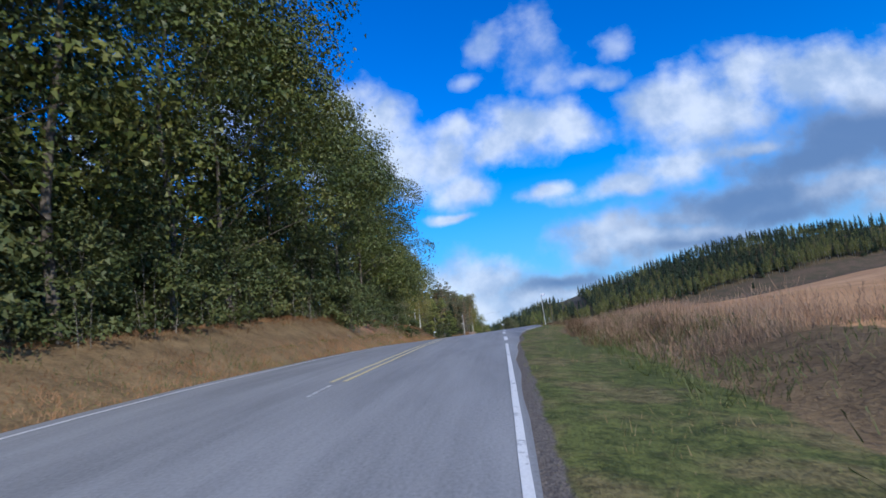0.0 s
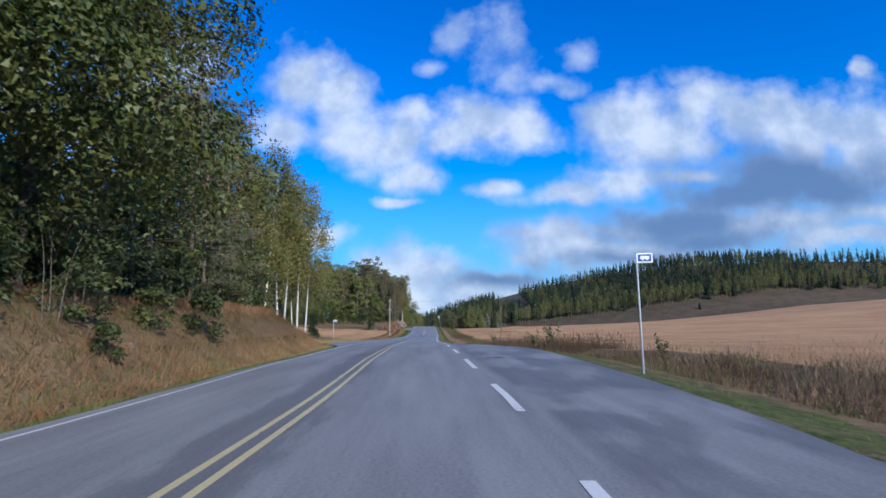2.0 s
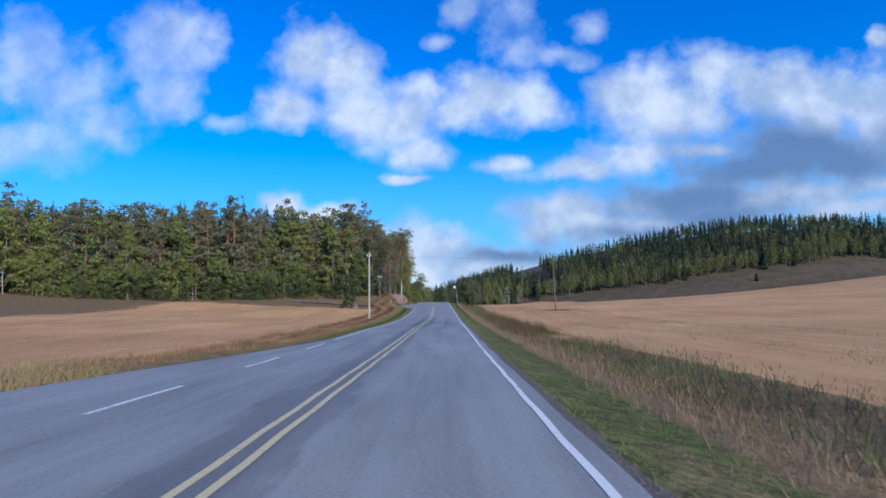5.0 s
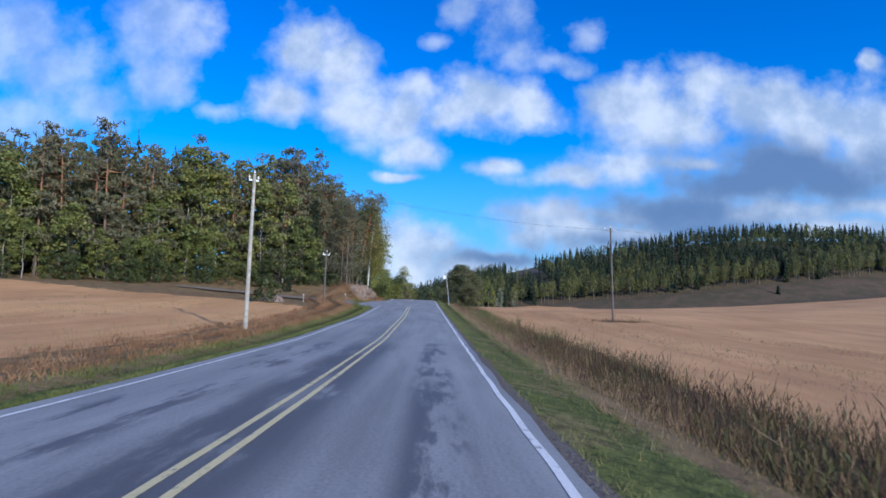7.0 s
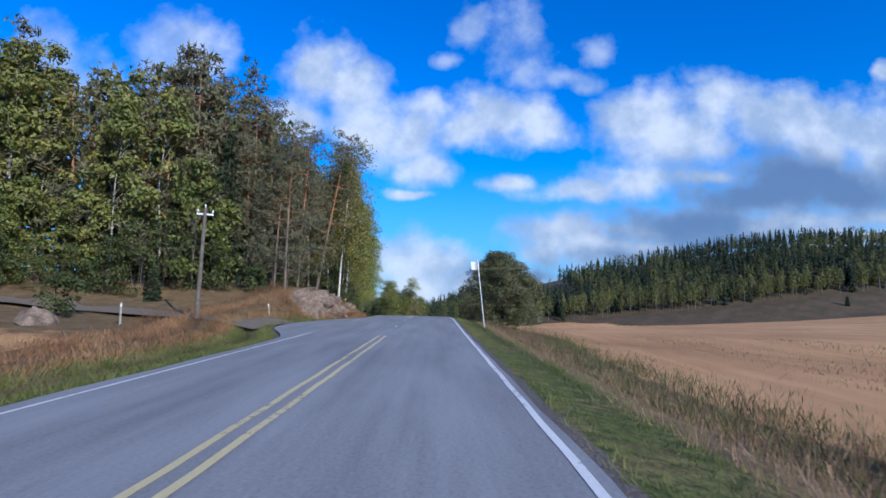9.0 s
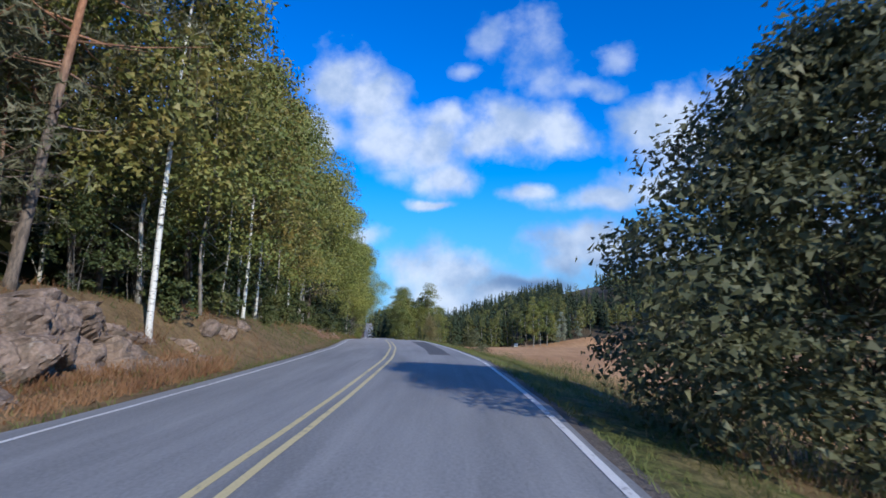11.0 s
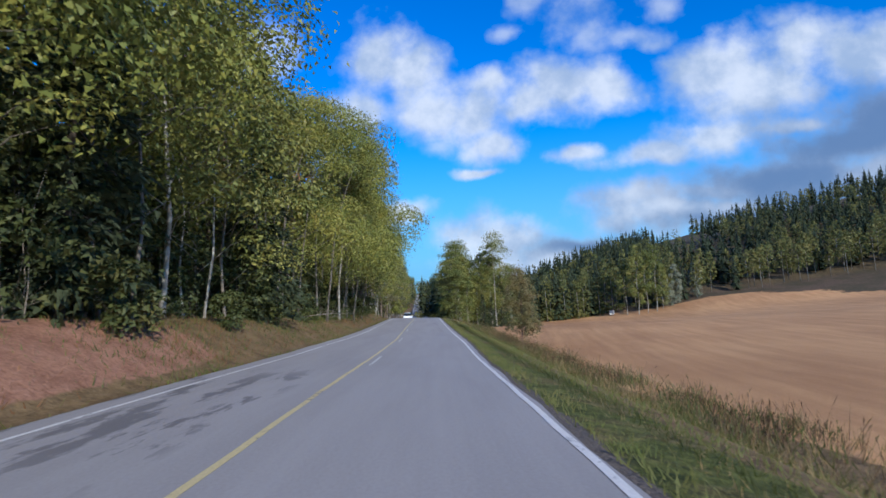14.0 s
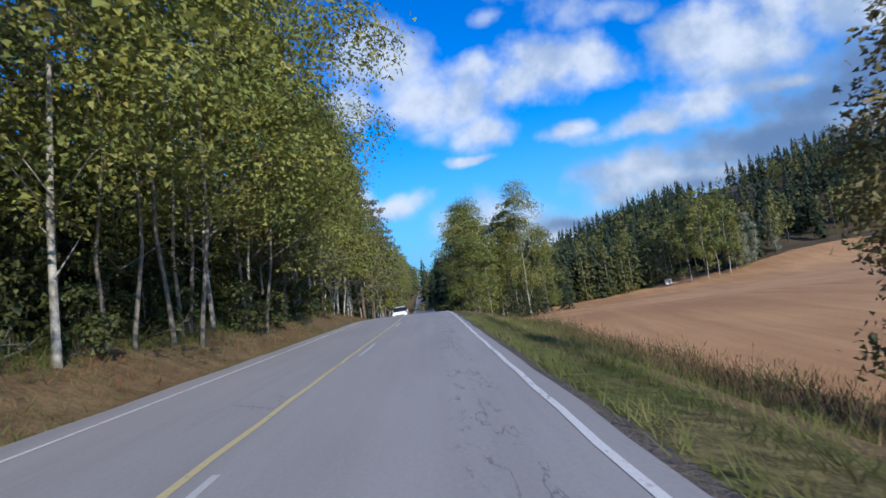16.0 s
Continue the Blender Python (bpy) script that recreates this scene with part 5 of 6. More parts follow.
far_wood("forest", [(-30, -40), (-33, 30), (-36, 80), (-36, 104)][::-1], 3, 2.6, 5.0, "deep dark forest behind the roadside oaks", 8, 15.0, 0.3, 1.2)
far_wood("forest", [(-95, 640), (-125, 800), (-180, 1000)][::-1], 3, 6, 8.0, "distant forest", 9, 18.0, 0.3, 0.8)

# ---- bushes and small trees ----
willow = broadleaf("willow_tree", 81, 6.7, 3.2, 0.45, 66000, LEAF_WILLOW, BARK_DARK, "broad round willow with many stems beside the field", 0.084, 0.0, 6, 260, 0.72)
place(willow, 248, 5.9, 100, 1.0)
low_bush = broadleaf("bush", 82, 2.3, 1.25, 0.25, 4800, LEAF_WILLOW, BARK_DARK, "leafy green willow bush on the verge", 0.09, 0.0, 5, 26, 0.5, "", 0.0088, "bush")
place(low_bush, 294.3, 6.3, 0, 0.85)
sapling = young_birch("birch_sapling", 83, 7.2, "slim young birch with olive-brown leaves standing on the verge slope", 10500, 0.085)
place(sapling, 353.2, 7.6, 0, 0.98)
shrub = broadleaf("shrub", 85, 1.5, 0.75, 0.1, 1500, LEAF_SHADED, BARK_DARK, "small green shrub on the roadside bank", 0.10, 0.0, 4, 18, 0.38, "shrubs on the bank", 0.0088, "shrub")
for y, d, s in ((63, -9.2, 0.9), (66, -8.6, 1.1), (58, -8.2, 0.6), (241, -14.2, 1.2), (300, -9.0, 1.1), (305, -8.6, 0.9), (309.5, -9.2, 1.2), (318, -9.6, 1.3), (326, -9.4, 1.0), (333, -10.0, 1.3), (341, -9.8, 1.0), (357, -9.6, 1.1), (364, -9.9, 1.2), (282, -9.8, 0.9), (273, -9.6, 0.8), (216, -18, 1.6), (225, -19, 1.3), (40, -12.8, 1.19), (44, -12.1, 1.05), (48.5, -11.7, 1.19), (53, -11.5, 1.12), (57, -11.3, 1.26), (61, -11.1, 1.12), (34, -11.4, 1.6), (27, -11.2, 1.7), (19, -11, 1.6), (261, -10.4, 1.0), (265.5, -10.6, 1.2), (278, -10.2, 1.2), (288, -10.1, 1.3), (294, -9.8, 1.1), (346, -9.8, 0.6), (351, -9.6, 0.55), (369, -9.4, 1.4), (374, -9.2, 1.2), (381, -9.5, 1.5), (389, -9.7, 1.5)):
    place(shrub, y, d, y * 91, s)
for y, d, s in ((64, -12.3, 0.5), (236, -20, 0.8), (347, -10.6, 0.6), (363, -10.8, 0.7)):
    place(SPRUCES[2], y, d, y * 13, s)

# ---- grass and weeds ----


def blades(name, label, mat, spots, low, high, width, seed, lean=0.35, heads=0.0):
    """A stand of blades: spots is an array of x, y; each blade a slim triangle bent by the wind."""
    rng = np.random.default_rng(seed)
    x, y = spots[:, 0], spots[:, 1]
    z = land(x, y) - 0.03
    n = len(x)
    h = low + (high - low) * rng.uniform(0, 1, n) ** 1.5
    # tall and low clumps by turns
    h = h * (0.72 + 0.42 * lump(x + 3 * seed, y, 1.1) * lump(x, y + 5 * seed, 2.7) + 0.22 * lump(x, y, 0.35))
    a = rng.uniform(0, 2 * math.pi, n)
    w = width * rng.uniform(0.6, 1.3, n)
    base = np.stack([x, y, z], -1)
    side = np.stack([np.cos(a) * w, np.sin(a) * w, 0 * a], -1)
    tip = base + np.stack([rng.normal(size=n) * lean * h, rng.normal(size=n) * lean * h, h], -1)
    tri = [np.stack([base - side, base + side, tip], 1)]
    if heads:
        k = rng.uniform(size=n) < heads
        t, b = tip[k], base[k]
        s2 = side[k] * 2.2
        tri.append(np.stack([t * 0.8 + b * 0.2, t + s2, t + (t - b) * 0.14], 1))
    ob = new(name, fast_mesh(name, np.concatenate(tri), 3, mat))
    return tagged(ob, label, "grass", kind="stuff")


def scatter(seed, n, y0, y1, e0, e1, right, patchy=0.0, size=3.0):
    """Spots beside the road between two distances from its edge, fewer with distance from it."""
    rng = np.random.default_rng(seed)
    y = rng.uniform(y0, y1, n)
    e = e0 + (e1 - e0) * rng.uniform(0, 1, n)
    x = rx(y) + (EDGE_R + lay_right(y) + e if right else EDGE_L - lay_left(y) - e)
    if patchy:
        keep = lump(x + 31 * seed, y, size) + rng.normal(size=n) * 0.35 > patchy - 0.5
        x, y = x[keep], y[keep]
    return np.stack([x, y], -1)


blades("verge_grass", "green grass on the road verge", GRASS_GREEN, scatter(1, 76000, -3, 375, 0.15, 3.4, True), 0.06, 0.34, 0.010, 1, 0.6)
blades("verge_grass", "yellowing grass on the road verge", GRASS_DRY, scatter(2, 44000, -5, 400, 0.9, 4.6, True, 0.35, 1.6), 0.07, 0.24, 0.0065, 2, 0.5)
blades("ditch_grass", "tall pinkish-brown dry grass along the ditch", GRASS_PINK, scatter(3, 36000, 14, 66, 3.4, 9.5, True, 0.35, 1.7), 0.25, 1.0, 0.007, 3, 0.36, 0.4)
blades("ditch_weeds", "brown withered weeds along the ditch", STALK_BROWN, scatter(4, 26000, 18, 100, 2.2, 6.0, True, 0.5, 1.5), 0.2, 0.9, 0.009, 4, 0.34, 0.5)
blades("ditch_weeds", "brown and green weeds along the ditch", STALK_BROWN, scatter(5, 26000, 120, 245, 2.6, 7.0, True, 0.6, 3.2), 0.2, 0.75, 0.009, 5, 0.35, 0.5)
blades("ditch_weeds", "green weeds along the ditch", WEED_GREEN, scatter(6, 46000, 110, 420, 3.6, 7.0, True, 0.55, 3.0), 0.2, 0.85, 0.013, 6, 0.4, 0.3)
blades("ditch_weeds", "dark green weeds along the ditch", WEED_GREEN, scatter(19, 22000, -5, 70, 2.4, 7.5, True, 0.5, 1.4), 0.15, 0.6, 0.013, 19, 0.5, 0.2)
blades("ditch_weeds", "brown withered weeds below the verge", STALK_BROWN, scatter(20, 22000, 296, 420, 4.6, 7.2, True, 0.35, 1.8), 0.25, 0.95, 0.011, 20, 0.35, 0.5)
blades("ditch_weeds", "tall brown sunlit weeds at the field edge", STALK_BROWN, scatter(21, 13000, 76, 104, 4.0, 8.5, True, 0.2, 1.3), 0.35, 1.1, 0.010, 21, 0.3, 0.6)
blades("ditch_weeds", "dark tall weeds beside the stubble", STALK_BROWN, scatter(22, 15000, 156, 206, 3.2, 6.6, True, 0.62, 2.6), 0.4, 1.1, 0.012, 22, 0.35, 0.6)
blades("ditch_grass", "pinkish dry grass on the verge slope", GRASS_PINK, scatter(23, 26000, 104, 250, 1.6, 5.4, True, 0.4, 1.5), 0.15, 0.6, 0.008, 23, 0.45, 0.4)
blades("ditch_weeds", "green and brown weeds below the verge", WEED_GREEN, scatter(24, 16000, 300, 420, 4.4, 7.6, True, 0.3, 1.6), 0.25, 0.8, 0.014, 24, 0.45, 0.3)
blades("ditch_weeds", "tall dark green weeds in the ditch", WEED_GREEN, scatter(26, 11000, 160, 200, 3.2, 7.2, True, 0.62, 2.0), 0.35, 1.15, 0.012, 26, 0.4, 0.4)
blades("ditch_weeds", "tall withered weeds in the ditch", STALK_BROWN, scatter(27, 10000, 150, 186, 3.4, 7.0, True, 0.5, 1.5), 0.35, 1.1, 0.009, 27, 0.4, 0.6)
blades("ditch_grass", "tall dry grass along the ditch", GRASS_DRY, scatter(7, 34000, 78, 420, 2.6, 7.4, True, 0.35, 2.6), 0.2, 0.7, 0.008, 7, 0.4, 0.4)
blades("bank_grass", "dry rust-brown grass on the bank", GRASS_RUST, scatter(8, 44000, -5, 100, 1.0, 8.5, False), 0.2, 0.75, 0.014, 8, 0.5)
blades("bank_grass", "long straw-coloured grass on the bank", GRASS_DRY, scatter(9, 34000, 60, 125, 0.6, 8.0, False), 0.2, 0.7, 0.014, 9, 0.45, 0.3)
blades("verge_grass", "green and yellow grass beside the field", GRASS_GREEN, scatter(10, 36000, 120, 240, 0.3, 3.4, False), 0.1, 0.4, 0.015, 10, 0.5)
blades("bank_grass", "brown grass beside the field", GRASS_RUST, scatter(11, 28000, 120, 245, 2.2, 7.0, False), 0.2, 0.6, 0.015, 11, 0.4, 0.3)
blades("bank_grass", "dry rust-brown grass on the bank", GRASS_RUST, scatter(12, 34000, 240, 420, 1.4, 7.5, False, 0.5, 2.5), 0.1, 0.45, 0.018, 12, 0.55)
blades("bank_grass", "green grass at the foot of the bank", GRASS_GREEN, scatter(13, 36000, 240, 420, 0.3, 5.0, False, 0.35, 2.0), 0.08, 0.35, 0.016, 13, 0.5)
blades("verge_grass", "low green and brown grass at the road edge", GRASS_GREEN, scatter(14, 40000, -10, 100, 0.3, 2.6, False), 0.06, 0.28, 0.015, 14, 0.5)
blades("bank_grass", "brown grass at the foot of the rocks", GRASS_RUST, scatter(25, 7000, 238, 259, 1.4, 4.2, False), 0.2, 0.65, 0.013, 25, 0.5, 0.2)
blades("bank_weeds", "dark green weeds scattered on the bank", WEED_GREEN, scatter(17, 20000, -5, 85, 1.5, 8.0, False, 0.75, 2.0), 0.12, 0.5, 0.014, 17, 0.5)
blades("bank_weeds", "dark green weeds scattered on the bank", WEED_GREEN, scatter(18, 24000, 256, 380, 1.5, 7.0, False, 0.65, 2.4), 0.12, 0.5, 0.014, 18, 0.5)
blades("bank_weeds", "yellow-green weeds below the roadside trees", GRASS_GREEN, scatter(28, 9000, 335, 374, 3.2, 6.6, False, 0.5, 1.8), 0.25, 0.75, 0.014, 28, 0.45, 0.3)
blades("stubble", "pale golden stubble of the field", GRASS_DRY, scatter(15, 24000, -5, 240, 7.5, 26, True), 0.08, 0.26, 0.016, 15, 0.3)
blades("stubble", "pale golden stubble of the field", GRASS_DRY, scatter(16, 20000, 104, 215, 6.5, 26, False), 0.08, 0.26, 0.016, 16, 0.3)


def weed(name, seed, height, label):
    """A lone tall weed: a stalk with small withered leaves."""
    rng = np.random.default_rng(seed)
    t = thing(name, label, "weed", group="weeds at the field edge")
    stalks, pts = [], []
    for k in range(5):
        a, out = rng.uniform(0, 6.28), rng.uniform(0.05, 0.35) * height
        tip = np.array([math.cos(a) * out, math.sin(a) * out, height * rng.uniform(0.7, 1.0)])
        stalks.append(([(0, 0, -0.05), tip * (0.4, 0.4, 0.5), tip], [0.014, 0.010, 0.004]))
        pts.append(tip * rng.uniform(0.45, 1.05, (26, 1)) + rng.normal(size=(26, 3)) * 0.07)
    part("stalk", tubes("stalk", stalks, BARK_DARK, 4), None, t)
    part("foliage", fast_mesh("foliage", leaf_tris(rng, np.concatenate(pts), 0.10), 3, WEED_GREEN), None, t)
    return t


tall_weed = weed("tall_weed", 91, 1.7, "tall half-withered weed at the field edge")
for y, d, s in ((73, 6.6, 1.0), (79, 6.8, 0.9), (99, 6.8, 0.8), (103, 7.0, 0.85), (65, 8.9, 0.8), (256, 7.2, 0.8), (257.5, 7.8, 0.7), (255, 8.6, 0.8), (300, 7.2, 0.5), (204, 8.0, 0.7)):
    place(tall_weed, y, d, y * 57, s)

# ---- rock outcrop ----


def cleft_rock(name, label, spot, size, seed, turn=0.0, cuts=11, fine=3, tip=0.0):
    """A block of granite cleft along flat faces, its edges chipped and its faces uneven."""
    rnd = random.Random(seed)
    bm = bmesh.new()
    bmesh.ops.create_cube(bm, size=2.0)
    for k in range(cuts):
        n = Vector((rnd.gauss(0, 1), rnd.gauss(0, 1), rnd.gauss(0.15, 0.7))).normalized()
        geom = list(bm.verts) + list(bm.edges) + list(bm.faces)
        got = bmesh.ops.bisect_plane(bm, geom=geom, plane_co=n * rnd.uniform(0.62, 0.95), plane_no=n, clear_outer=True)
        rim = [g for g in got["geom_cut"] if isinstance(g, bmesh.types.BMEdge)]
        if rim:
            bmesh.ops.contextual_create(bm, geom=rim)
    bmesh.ops.triangulate(bm, faces=list(bm.faces))
    for k in range(fine):
        bmesh.ops.subdivide_edges(bm, edges=[e for e in bm.edges if e.calc_length() > 0.9 / 2**k], cuts=1, use_grid_fill=True)
        bmesh.ops.triangulate(bm, faces=list(bm.faces))
    for v in bm.verts:
        k = v.co * 2.2 + Vector((seed * 3.1, seed, 0))
        near = noise.voronoi(Vector((k.x * 1.3, k.y * 1.3, k.z * 0.55)))[0]
        step = -0.13 * max(0.0, 0.10 - (near[1] - near[0])) / 0.10
        v.co += v.co.normalized() * (step + 0.06 * noise.noise(k) + 0.022 * noise.noise(k * 4))
    me = bpy.data.meshes.new(name)
    bm.to_mesh(me)
    bm.free()
    me.materials.append(ROCK)
    ob = tagged(new(name, me), label, "rock", group="rocks of the outcrop")
    ob.matrix_basis = Matrix.Translation(spot) @ pose(0, 0, 0, 0, tip, turn) @ Matrix.Diagonal((*size, 1))
    return ob


def rock_face():
    """A low granite cliff cut into the bank: steps and clefts between flat-faced blocks, its top running back under the turf."""
    ys = np.linspace(241.2, 262.4, 200)
    vs = np.concatenate([np.linspace(0, 0.72, 34), np.linspace(0.75, 1, 10)])
    high = np.interp(ys, (241.2, 242.0, 243.2, 245, 247.5, 249, 251, 253, 256, 259, 262.4), (0.1, 1.9, 2.75, 2.6, 2.2, 1.7, 2.0, 2.35, 1.7, 1.1, 0.1))
    verts, faces = [], []
    for i, y in enumerate(ys):
        foot = -8.75 + 0.25 * math.sin(y * 0.9) + 0.2 * math.sin(y * 2.3 + 1)
        z0 = float(land(float(rx(y)) + foot, y)) - 0.35
        for v in vs:
            up = min(1.0, v / 0.72)
            back = max(0.0, (v - 0.72) / 0.28)
            d = foot - 1.0 * up**1.6 - 2.4 * back
            z = z0 + (high[i] + 0.35) * up - 0.5 * back * back * high[i] / 2.7
            p = Vector((float(rx(y)) + d, y, z))
            # blocks: each cell stands out by its own amount, with a cleft between it and the next
            out = 0.0
            for size, proud, cleft in ((1.8, 0.55, 0.24), (0.65, 0.15, 0.11), (0.22, 0.035, 0.03)):
                q = Vector((p.x * 0.8, p.y * 0.75 + 0.5 * p.z, p.z * 1.1 - 0.25 * p.y)) / size
                near, cells = noise.voronoi(q)
                out += proud * (noise.cell(cells[0] * 7.3) - 0.45) - cleft * max(0.0, 1 - (near[1] - near[0]) / 0.16)
            out *= min(1.0, 3 * high[i] / 2.7) * (1 - 0.7 * back)
            verts.append(p + Vector((out, 0, 0.35 * out)))
    m = len(vs)
    for i in range(len(ys) - 1):
        for j in range(m - 1):
            a = i * m + j
            faces.append((a, a + 1, a + m + 1, a + m))
    me = mesh_of("rock_outcrop", verts, faces, ROCK)
    return tagged(new("rock_outcrop", me), "cleft pinkish-grey granite outcrop in the roadside bank", "rock")


rock_face()
for y, d, lift, size, seed, turn, tip in ((244.2, -8.55, -0.05, (0.42, 0.5, 0.38), 5, 10, 18), (249.4, -8.6, -0.05, (0.55, 0.8, 0.45), 8, 30, 18), (257.0, -8.7, -0.05, (0.6, 0.8, 0.45), 9, 15, 18), (246.5, -11.2, 0.1, (0.9, 1.3, 0.5), 10, 5, 12), (263.2, -9.2, 0.0, (0.5, 0.8, 0.4), 3, 20, 15)):
    cleft_rock("rock", "weathered pinkish-grey granite block at the outcrop", put_at(y, d) + Vector((0, 0, lift)), size, seed, turn, 11, 3, tip)
stone = cleft_rock("stone", "pale loose stone on the bank", put_at(40, -9.5), (0.35, 0.3, 0.26), 6, 0, 11, 2)
stone["group"] = "loose stones"
for n, (y, d, s) in enumerate(((44, -9.9, 0.6), (47.5, -8.8, 0.5), (52, -8.2, 0.6), (55, -9.5, 0.5), (60, -8.6, 0.5), (36, -8.6, 0.5), (221, -17.5, 2.6), (219, -18.6, 2.0), (262, -9.6, 1.6), (266, -9.4, 1.2), (297, -8.8, 0.8), (310, -8.4, 0.9))):
    copy_thing(stone, Matrix.Translation(put_at(y, d)) @ pose(0, 0, 0, 10 * n, 0, 77 * n) @ Matrix.Diagonal((s, s * 1.1, s * 0.9, 1)))

# ---- fallen wood on the bank ----


def fallen_branch(seed, long):
    """A dead, forked branch lying on the ground."""
    rng = np.random.default_rng(seed)
    t = thing("fallen_branch", "grey dead branch lying in the dry grass", "branch", group="fallen branches on the bank")
    main = [np.array([long * f, 0.22 * math.sin(3 * f + seed) * long * 0.3, 0.10 + 0.16 * math.sin(2.4 * f)]) for f in (0, 0.25, 0.5, 0.75, 1)]
    part("limb", tubes("limb", [(main, [0.038, 0.033, 0.026, 0.017, 0.006])], BARK_GREY, 6), None, t)
    twigs = []
    for k in range(7):
        f = rng.uniform(0.25, 0.95)
        base = np.array([np.interp(f, (0, 0.25, 0.5, 0.75, 1), [p[j] for p in main]) for j in range(3)])
        side = rng.choice((-1, 1)) * rng.uniform(0.25, 0.6) * long * (1.1 - f)
        twigs.append(([base, base + (0.3 * abs(side), 0.6 * side, 0.12), base + (0.7 * abs(side), side, rng.uniform(0.05, 0.4))], [0.013, 0.009, 0.003]))
    part("twig", tubes("twig", twigs, BARK_GREY, 4), None, t)
    return t


BRANCHES = [fallen_branch(401 + k, 1.5 + 0.5 * k) for k in range(3)]
for n, (y, d) in enumerate(((351, -9.6), (352.6, -10.3), (354.4, -9.4), (356, -10.2), (358.5, -9.3), (361, -10.0), (347.5, -10.1), (364.5, -9.6), (277.5, -8.6), (284.0, -8.4), (297.5, -8.9), (340.5, -9.9))):
    place(BRANCHES[n % 3], y, d, 67 * n, 1.0 + 0.12 * (n % 4))

# ---- poles and signs ----


def cylinder(bm, x, y, z0, z1, r, seg=10, r2=None):
    bmesh.ops.create_cone(bm, cap_ends=True, segments=seg, radius1=r, radius2=r if r2 is None else r2, depth=z1 - z0, matrix=Matrix.Translation((x, y, (z0 + z1) / 2)))
    return bm


def power_pole(spot, height, label, arm=1.3, lean=(0, 0), turn=0, wood=None):
    t = thing("utility_pole", label, "utility pole", spot, "poles of the power line")
    t.matrix_basis = Matrix.Translation(spot) @ pose(0, 0, 0, lean[0], lean[1], 0) @ pose(0, 0, 0, 0, 0, turn)
    part("pole", cylinder(bmesh.new(), 0, 0, -0.4, height, 0.135, 12, 0.09), wood or POLE_WOOD, t)
    part("crossarm", box(bmesh.new(), 0, 0.11, height - 0.35, arm, 0.09, 0.1, 0.01), STEEL, t, "galvanised crossarm")
    for k in (-0.45, 0.0, 0.45):
        z0 = height - 0.3 if k else height
        bm = bmesh.new()
        cylinder(bm, k * arm, 0.11 if k else 0, z0 - 0.02, z0 + 0.1, 0.018, 8)
        cylinder(bm, k * arm, 0.11 if k else 0, z0 + 0.08, z0 + 0.17, 0.05, 10)
        cylinder(bm, k * arm, 0.11 if k else 0, z0 + 0.17, z0 + 0.24, 0.035, 10, 0.02)
        part("insulator", bm, PORCELAIN, t, "white porcelain insulator")
    return t


POLE_A = Vector((-17.0, 186.0, float(land(-17.0, 186.0))))
POLE_B = Vector((13.6, 219.4, float(land(13.6, 219.4))))
POLE_C = Vector((-21.4, 227.8, float(land(-21.4, 227.8))))
power_pole(POLE_A, 8.9, "grey weathered wooden power pole with insulators beside the field", 0.55, (0, 0.8), 35)
power_pole(POLE_B, 10.8, "tall wooden power pole with a crossarm standing in the field", 2.6, (0, -1.2), 45, POLE_DARK)
power_pole(POLE_C, 6.3, "slim dark wooden power pole at the forest edge", 0.9, (0, 1.5), 20, POLE_DARK)


spots = np.random.default_rng(33).normal(size=(900, 2)) * (1.6, 1.0) + (POLE_B.x + 0.4, POLE_B.y)
blades("pole_grass", "uncut brown grass round the foot of the pole", STALK_BROWN, spots, 0.15, 0.55, 0.016, 33, 0.5, 0.3)


def wires(a, b, ha, hb, drop, label):
    for k in (-0.45, 0.0, 0.45):
        rows = []
        for n in range(15):
            f = n / 14
            p = Vector(a).lerp(Vector(b), f)
            rows.append((p.x + k, p.y, a[2] + ha + (b[2] + hb - a[2] - ha) * f - drop * 4 * f * (1 - f)))
        ob = new("power_line", tubes("power_line", [(rows, [0.004] * 15)], WIRE, 4))
        tagged(ob, label, "cable", "wires of the power line")


wires(POLE_A, POLE_B, 8.9, 10.6, 0.7, "thin overhead power wire crossing the road")
wires((-105, 150, float(land(-105, 150))), POLE_A, 9.0, 8.9, 0.9, "thin overhead power wire across the field")
wires(POLE_B, (130, 275, float(land(130, 275))), 10.6, 9.0, 1.0, "thin overhead power wire across the field")


def bus_stop(spot, height, turn, label):
    t = thing("bus_stop_sign", label, "sign", spot, turn=turn)
    part("post", cylinder(bmesh.new(), 0, 0, -0.3, height, 0.032, 12), STEEL, t)
    part("panel", box(bmesh.new(), 0.20, -0.005, height - 0.13, 0.48, 0.03, 0.27, 0.012), PLATE_WHITE, t, "white sign panel")
    part("picture_field", box(bmesh.new(), 0.22, -0.026, height - 0.13, 0.36, 0.008, 0.19, 0.004), PLATE_BLUE, t, "blue field of the sign")
    part("bus_picture", box(bmesh.new(), 0.22, -0.034, height - 0.12, 0.24, 0.008, 0.09, 0.015), PLATE_WHITE, t, "white bus shape")
    for k in (-0.06, 0.06):
        bm = cylinder(bmesh.new(), 0, 0, -0.004, 0.004, 0.026, 12)
        bmesh.ops.transform(bm, matrix=Matrix.Translation((0.22 + k, -0.034, height - 0.17)) @ pose(0, 0, 0, 90), verts=bm.verts)
        part("bus_wheel", bm, PLATE_WHITE, t)
    return t


bus_stop(Vector((2.95, 58.9, float(land(2.95, 58.9)))), 3.2, 0, "bus stop sign with blue and white panel on steel post")
bus_stop(Vector((-16.6, 115.0, float(land(-16.6, 115.0)))), 2.7, 0, "bus stop sign on a steel post beside the far bay")


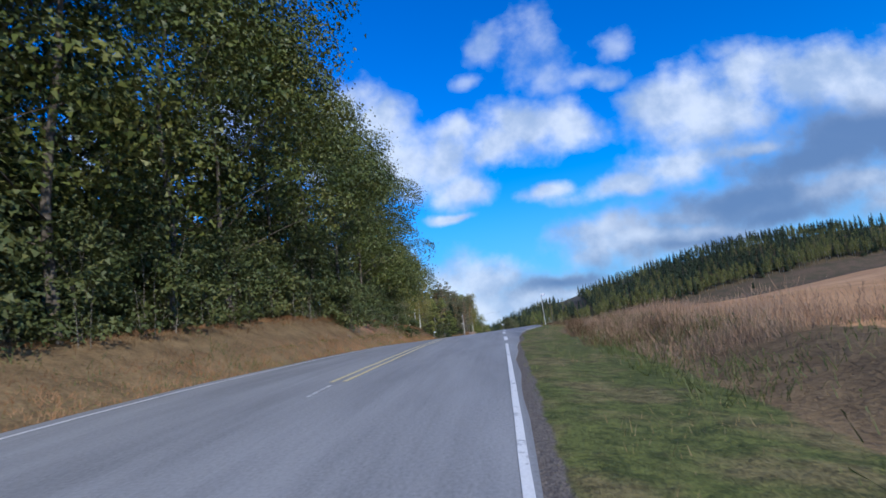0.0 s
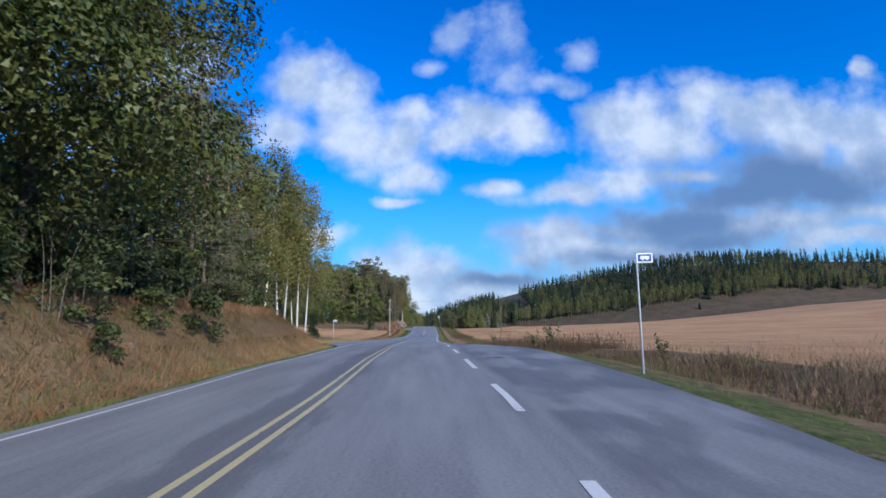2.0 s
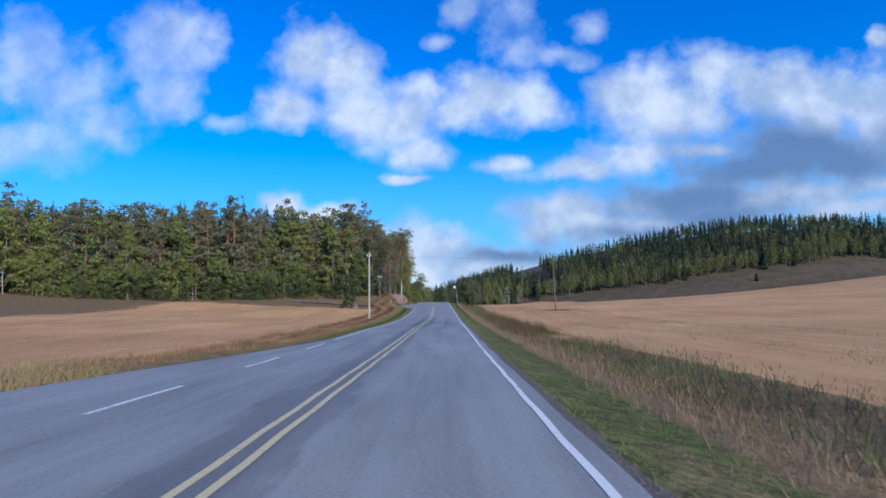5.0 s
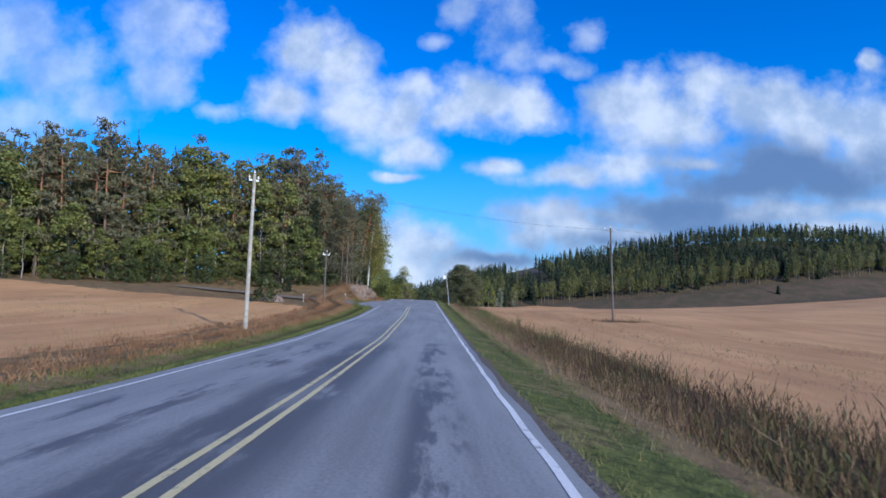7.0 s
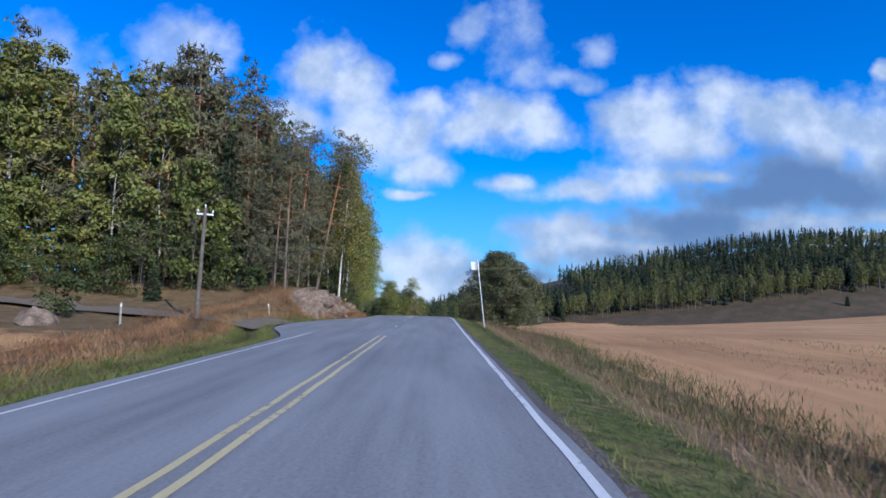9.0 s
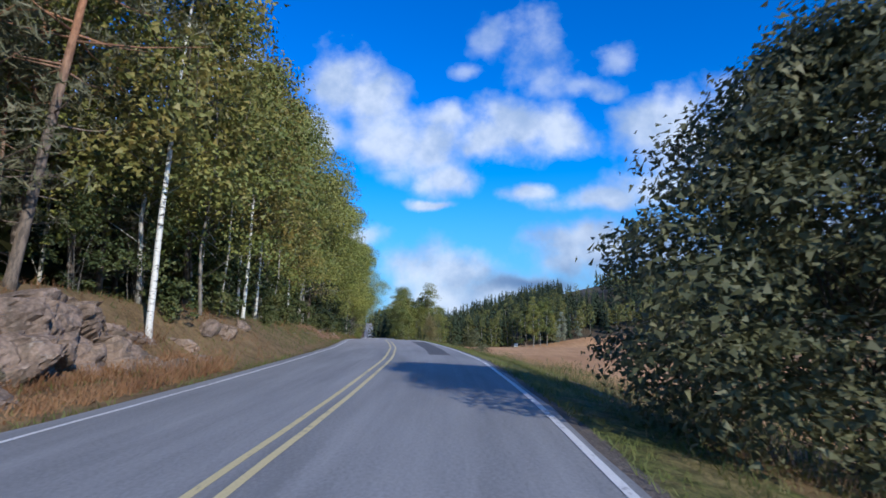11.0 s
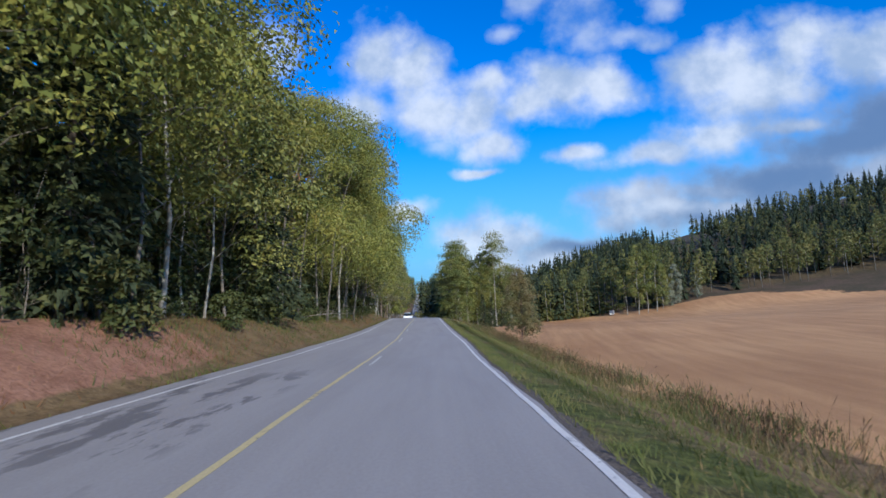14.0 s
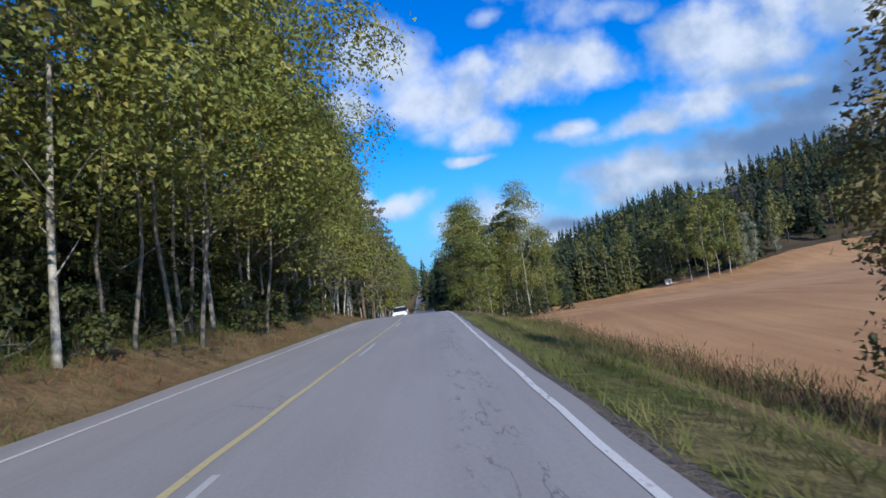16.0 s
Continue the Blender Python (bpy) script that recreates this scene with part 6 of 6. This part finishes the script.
def plate_pole(spot):
    t = thing("road_sign", "leaning steel post with a white plate on the verge", "sign", spot)
    t.matrix_basis = Matrix.Translation(spot) @ pose(0, 0, 0, 0, -6.0, 0)
    part("post", cylinder(bmesh.new(), 0, 0, -0.3, 4.35, 0.036, 12), STEEL, t)
    part("cap", cylinder(bmesh.new(), 0, 0, 4.35, 4.38, 0.045, 12), BLACK, t)
    turned = pose(0, 0, 0, 0, 0, 58)
    part("plate", box(bmesh.new(), -0.26, 0.05, 3.95, 0.62, 0.025, 0.50, 0.01, turned), PLATE_WHITE, t, "white rectangular plate")
    for z in (3.84, 4.06):
        part("bracket", box(bmesh.new(), -0.13, 0.02, z, 0.24, 0.03, 0.035, 0.005), STEEL, t)
    part("clamp", cylinder(bmesh.new(), 0, 0, 3.8, 4.1, 0.05, 12), STEEL, t)


plate_pole(Vector((-5.1, 232.0, float(land(-5.1, 232.0)))))


def marker(spot, h, label, name="reflector_post", lean=0):
    t = thing(name, label, "post", spot, "marker posts")
    t.matrix_basis = Matrix.Translation(spot) @ pose(0, 0, 0, lean, lean, 0)
    part("post", box(bmesh.new(), 0, 0, h / 2 - 0.1, 0.09, 0.05, h + 0.2, 0.012), POLE_WOOD, t)
    part("reflector", box(bmesh.new(), 0, -0.03, h - 0.14, 0.06, 0.012, 0.14, 0.003), PLATE_WHITE, t, "white reflector")


marker(put_at(235.5, -11.5), 0.8, "low pale marker post leaning beside the side road", lean=-12)
marker(put_at(223, -15), 1.0, "low marker post at the field corner")

# ---- white car coming the other way, far ahead ----


def car(spot, turn):
    t = thing("car", "white hatchback far along the road in the oncoming lane", "car", spot, turn=turn)
    bm = bmesh.new()
    box(bm, 0, 0, 0.62, 1.78, 4.2, 0.62, 0.16)
    part("body", bm, CAR_WHITE, t)
    bm = bmesh.new()
    vs = box(bm, 0, 0.25, 1.16, 1.60, 2.5, 0.56, 0.0).verts
    for v in vs:
        if v.co.z > 1.2:
            v.co.x *= 0.80
            v.co.y = 0.25 + (v.co.y - 0.25) * 0.66
    bmesh.ops.bevel(bm, geom=list(bm.edges), offset=0.07, segments=2, affect="EDGES")
    part("cabin", bm, CAR_GLASS, t, "dark car windows")
    part("roof", box(bmesh.new(), 0, 0.25, 1.455, 1.22, 1.6, 0.05, 0.02), CAR_WHITE, t)
    for x in (-0.78, 0.78):
        for y in (-1.3, 1.3):
            bm = cylinder(bmesh.new(), 0, 0, -0.1, 0.1, 0.32, 18)
            bmesh.ops.transform(bm, matrix=Matrix.Translation((x, y, 0.32)) @ pose(0, 0, 0, 0, 90), verts=bm.verts)
            w = part("wheel", bm, RUBBER, t)
            bm = cylinder(bmesh.new(), 0, 0, -0.11, 0.11, 0.19, 14)
            bmesh.ops.transform(bm, matrix=Matrix.Translation((x, y, 0.32)) @ pose(0, 0, 0, 0, 90), verts=bm.verts)
            part("rim", bm, STEEL, w)
        part("headlight", box(bmesh.new(), x * 0.8, -2.07, 0.72, 0.36, 0.1, 0.14, 0.03), LAMP_GLASS, t)
        part("mirror", box(bmesh.new(), x * 1.22, -0.75, 1.0, 0.16, 0.1, 0.12, 0.03), CAR_WHITE, t)
    part("grille", box(bmesh.new(), 0, -2.08, 0.52, 1.1, 0.08, 0.16, 0.03), BLACK, t)
    part("number_plate", box(bmesh.new(), 0, -2.12, 0.42, 0.44, 0.03, 0.1, 0.005), PLATE_WHITE, t)


cx, cy = float(rx(414)) - 4.0, 414.0
car(Vector((cx, cy, float(deck(cy, -4.0)) + 0.005)), 11)

# ---- a small white hut at the far edge of the field ----


def hut(spot):
    t = thing("field_hut", "small white box-like hut at the edge of the wood", "hut", spot, size=0.62)
    part("wall", box(bmesh.new(), 0, 0, 1.0, 2.4, 2.0, 2.2, 0.03), BOX_WHITE, t)
    bm = bmesh.new()
    box(bm, -0.7, 0, 2.28, 1.6, 2.4, 0.08, 0.01, pose(0, 0, 0, 0, -14, 0))
    box(bm, 0.7, 0, 2.28, 1.6, 2.4, 0.08, 0.01, pose(0, 0, 0, 0, 14, 0))
    part("roof", bm, ROOF_GREY, t, "low grey sheet roof")
    part("door", box(bmesh.new(), 0.3, -1.01, 0.85, 0.8, 0.05, 1.7, 0.01), POLE_WOOD, t)


hut(Vector((7.3, 497.0, float(land(7.3, 497.0)))))
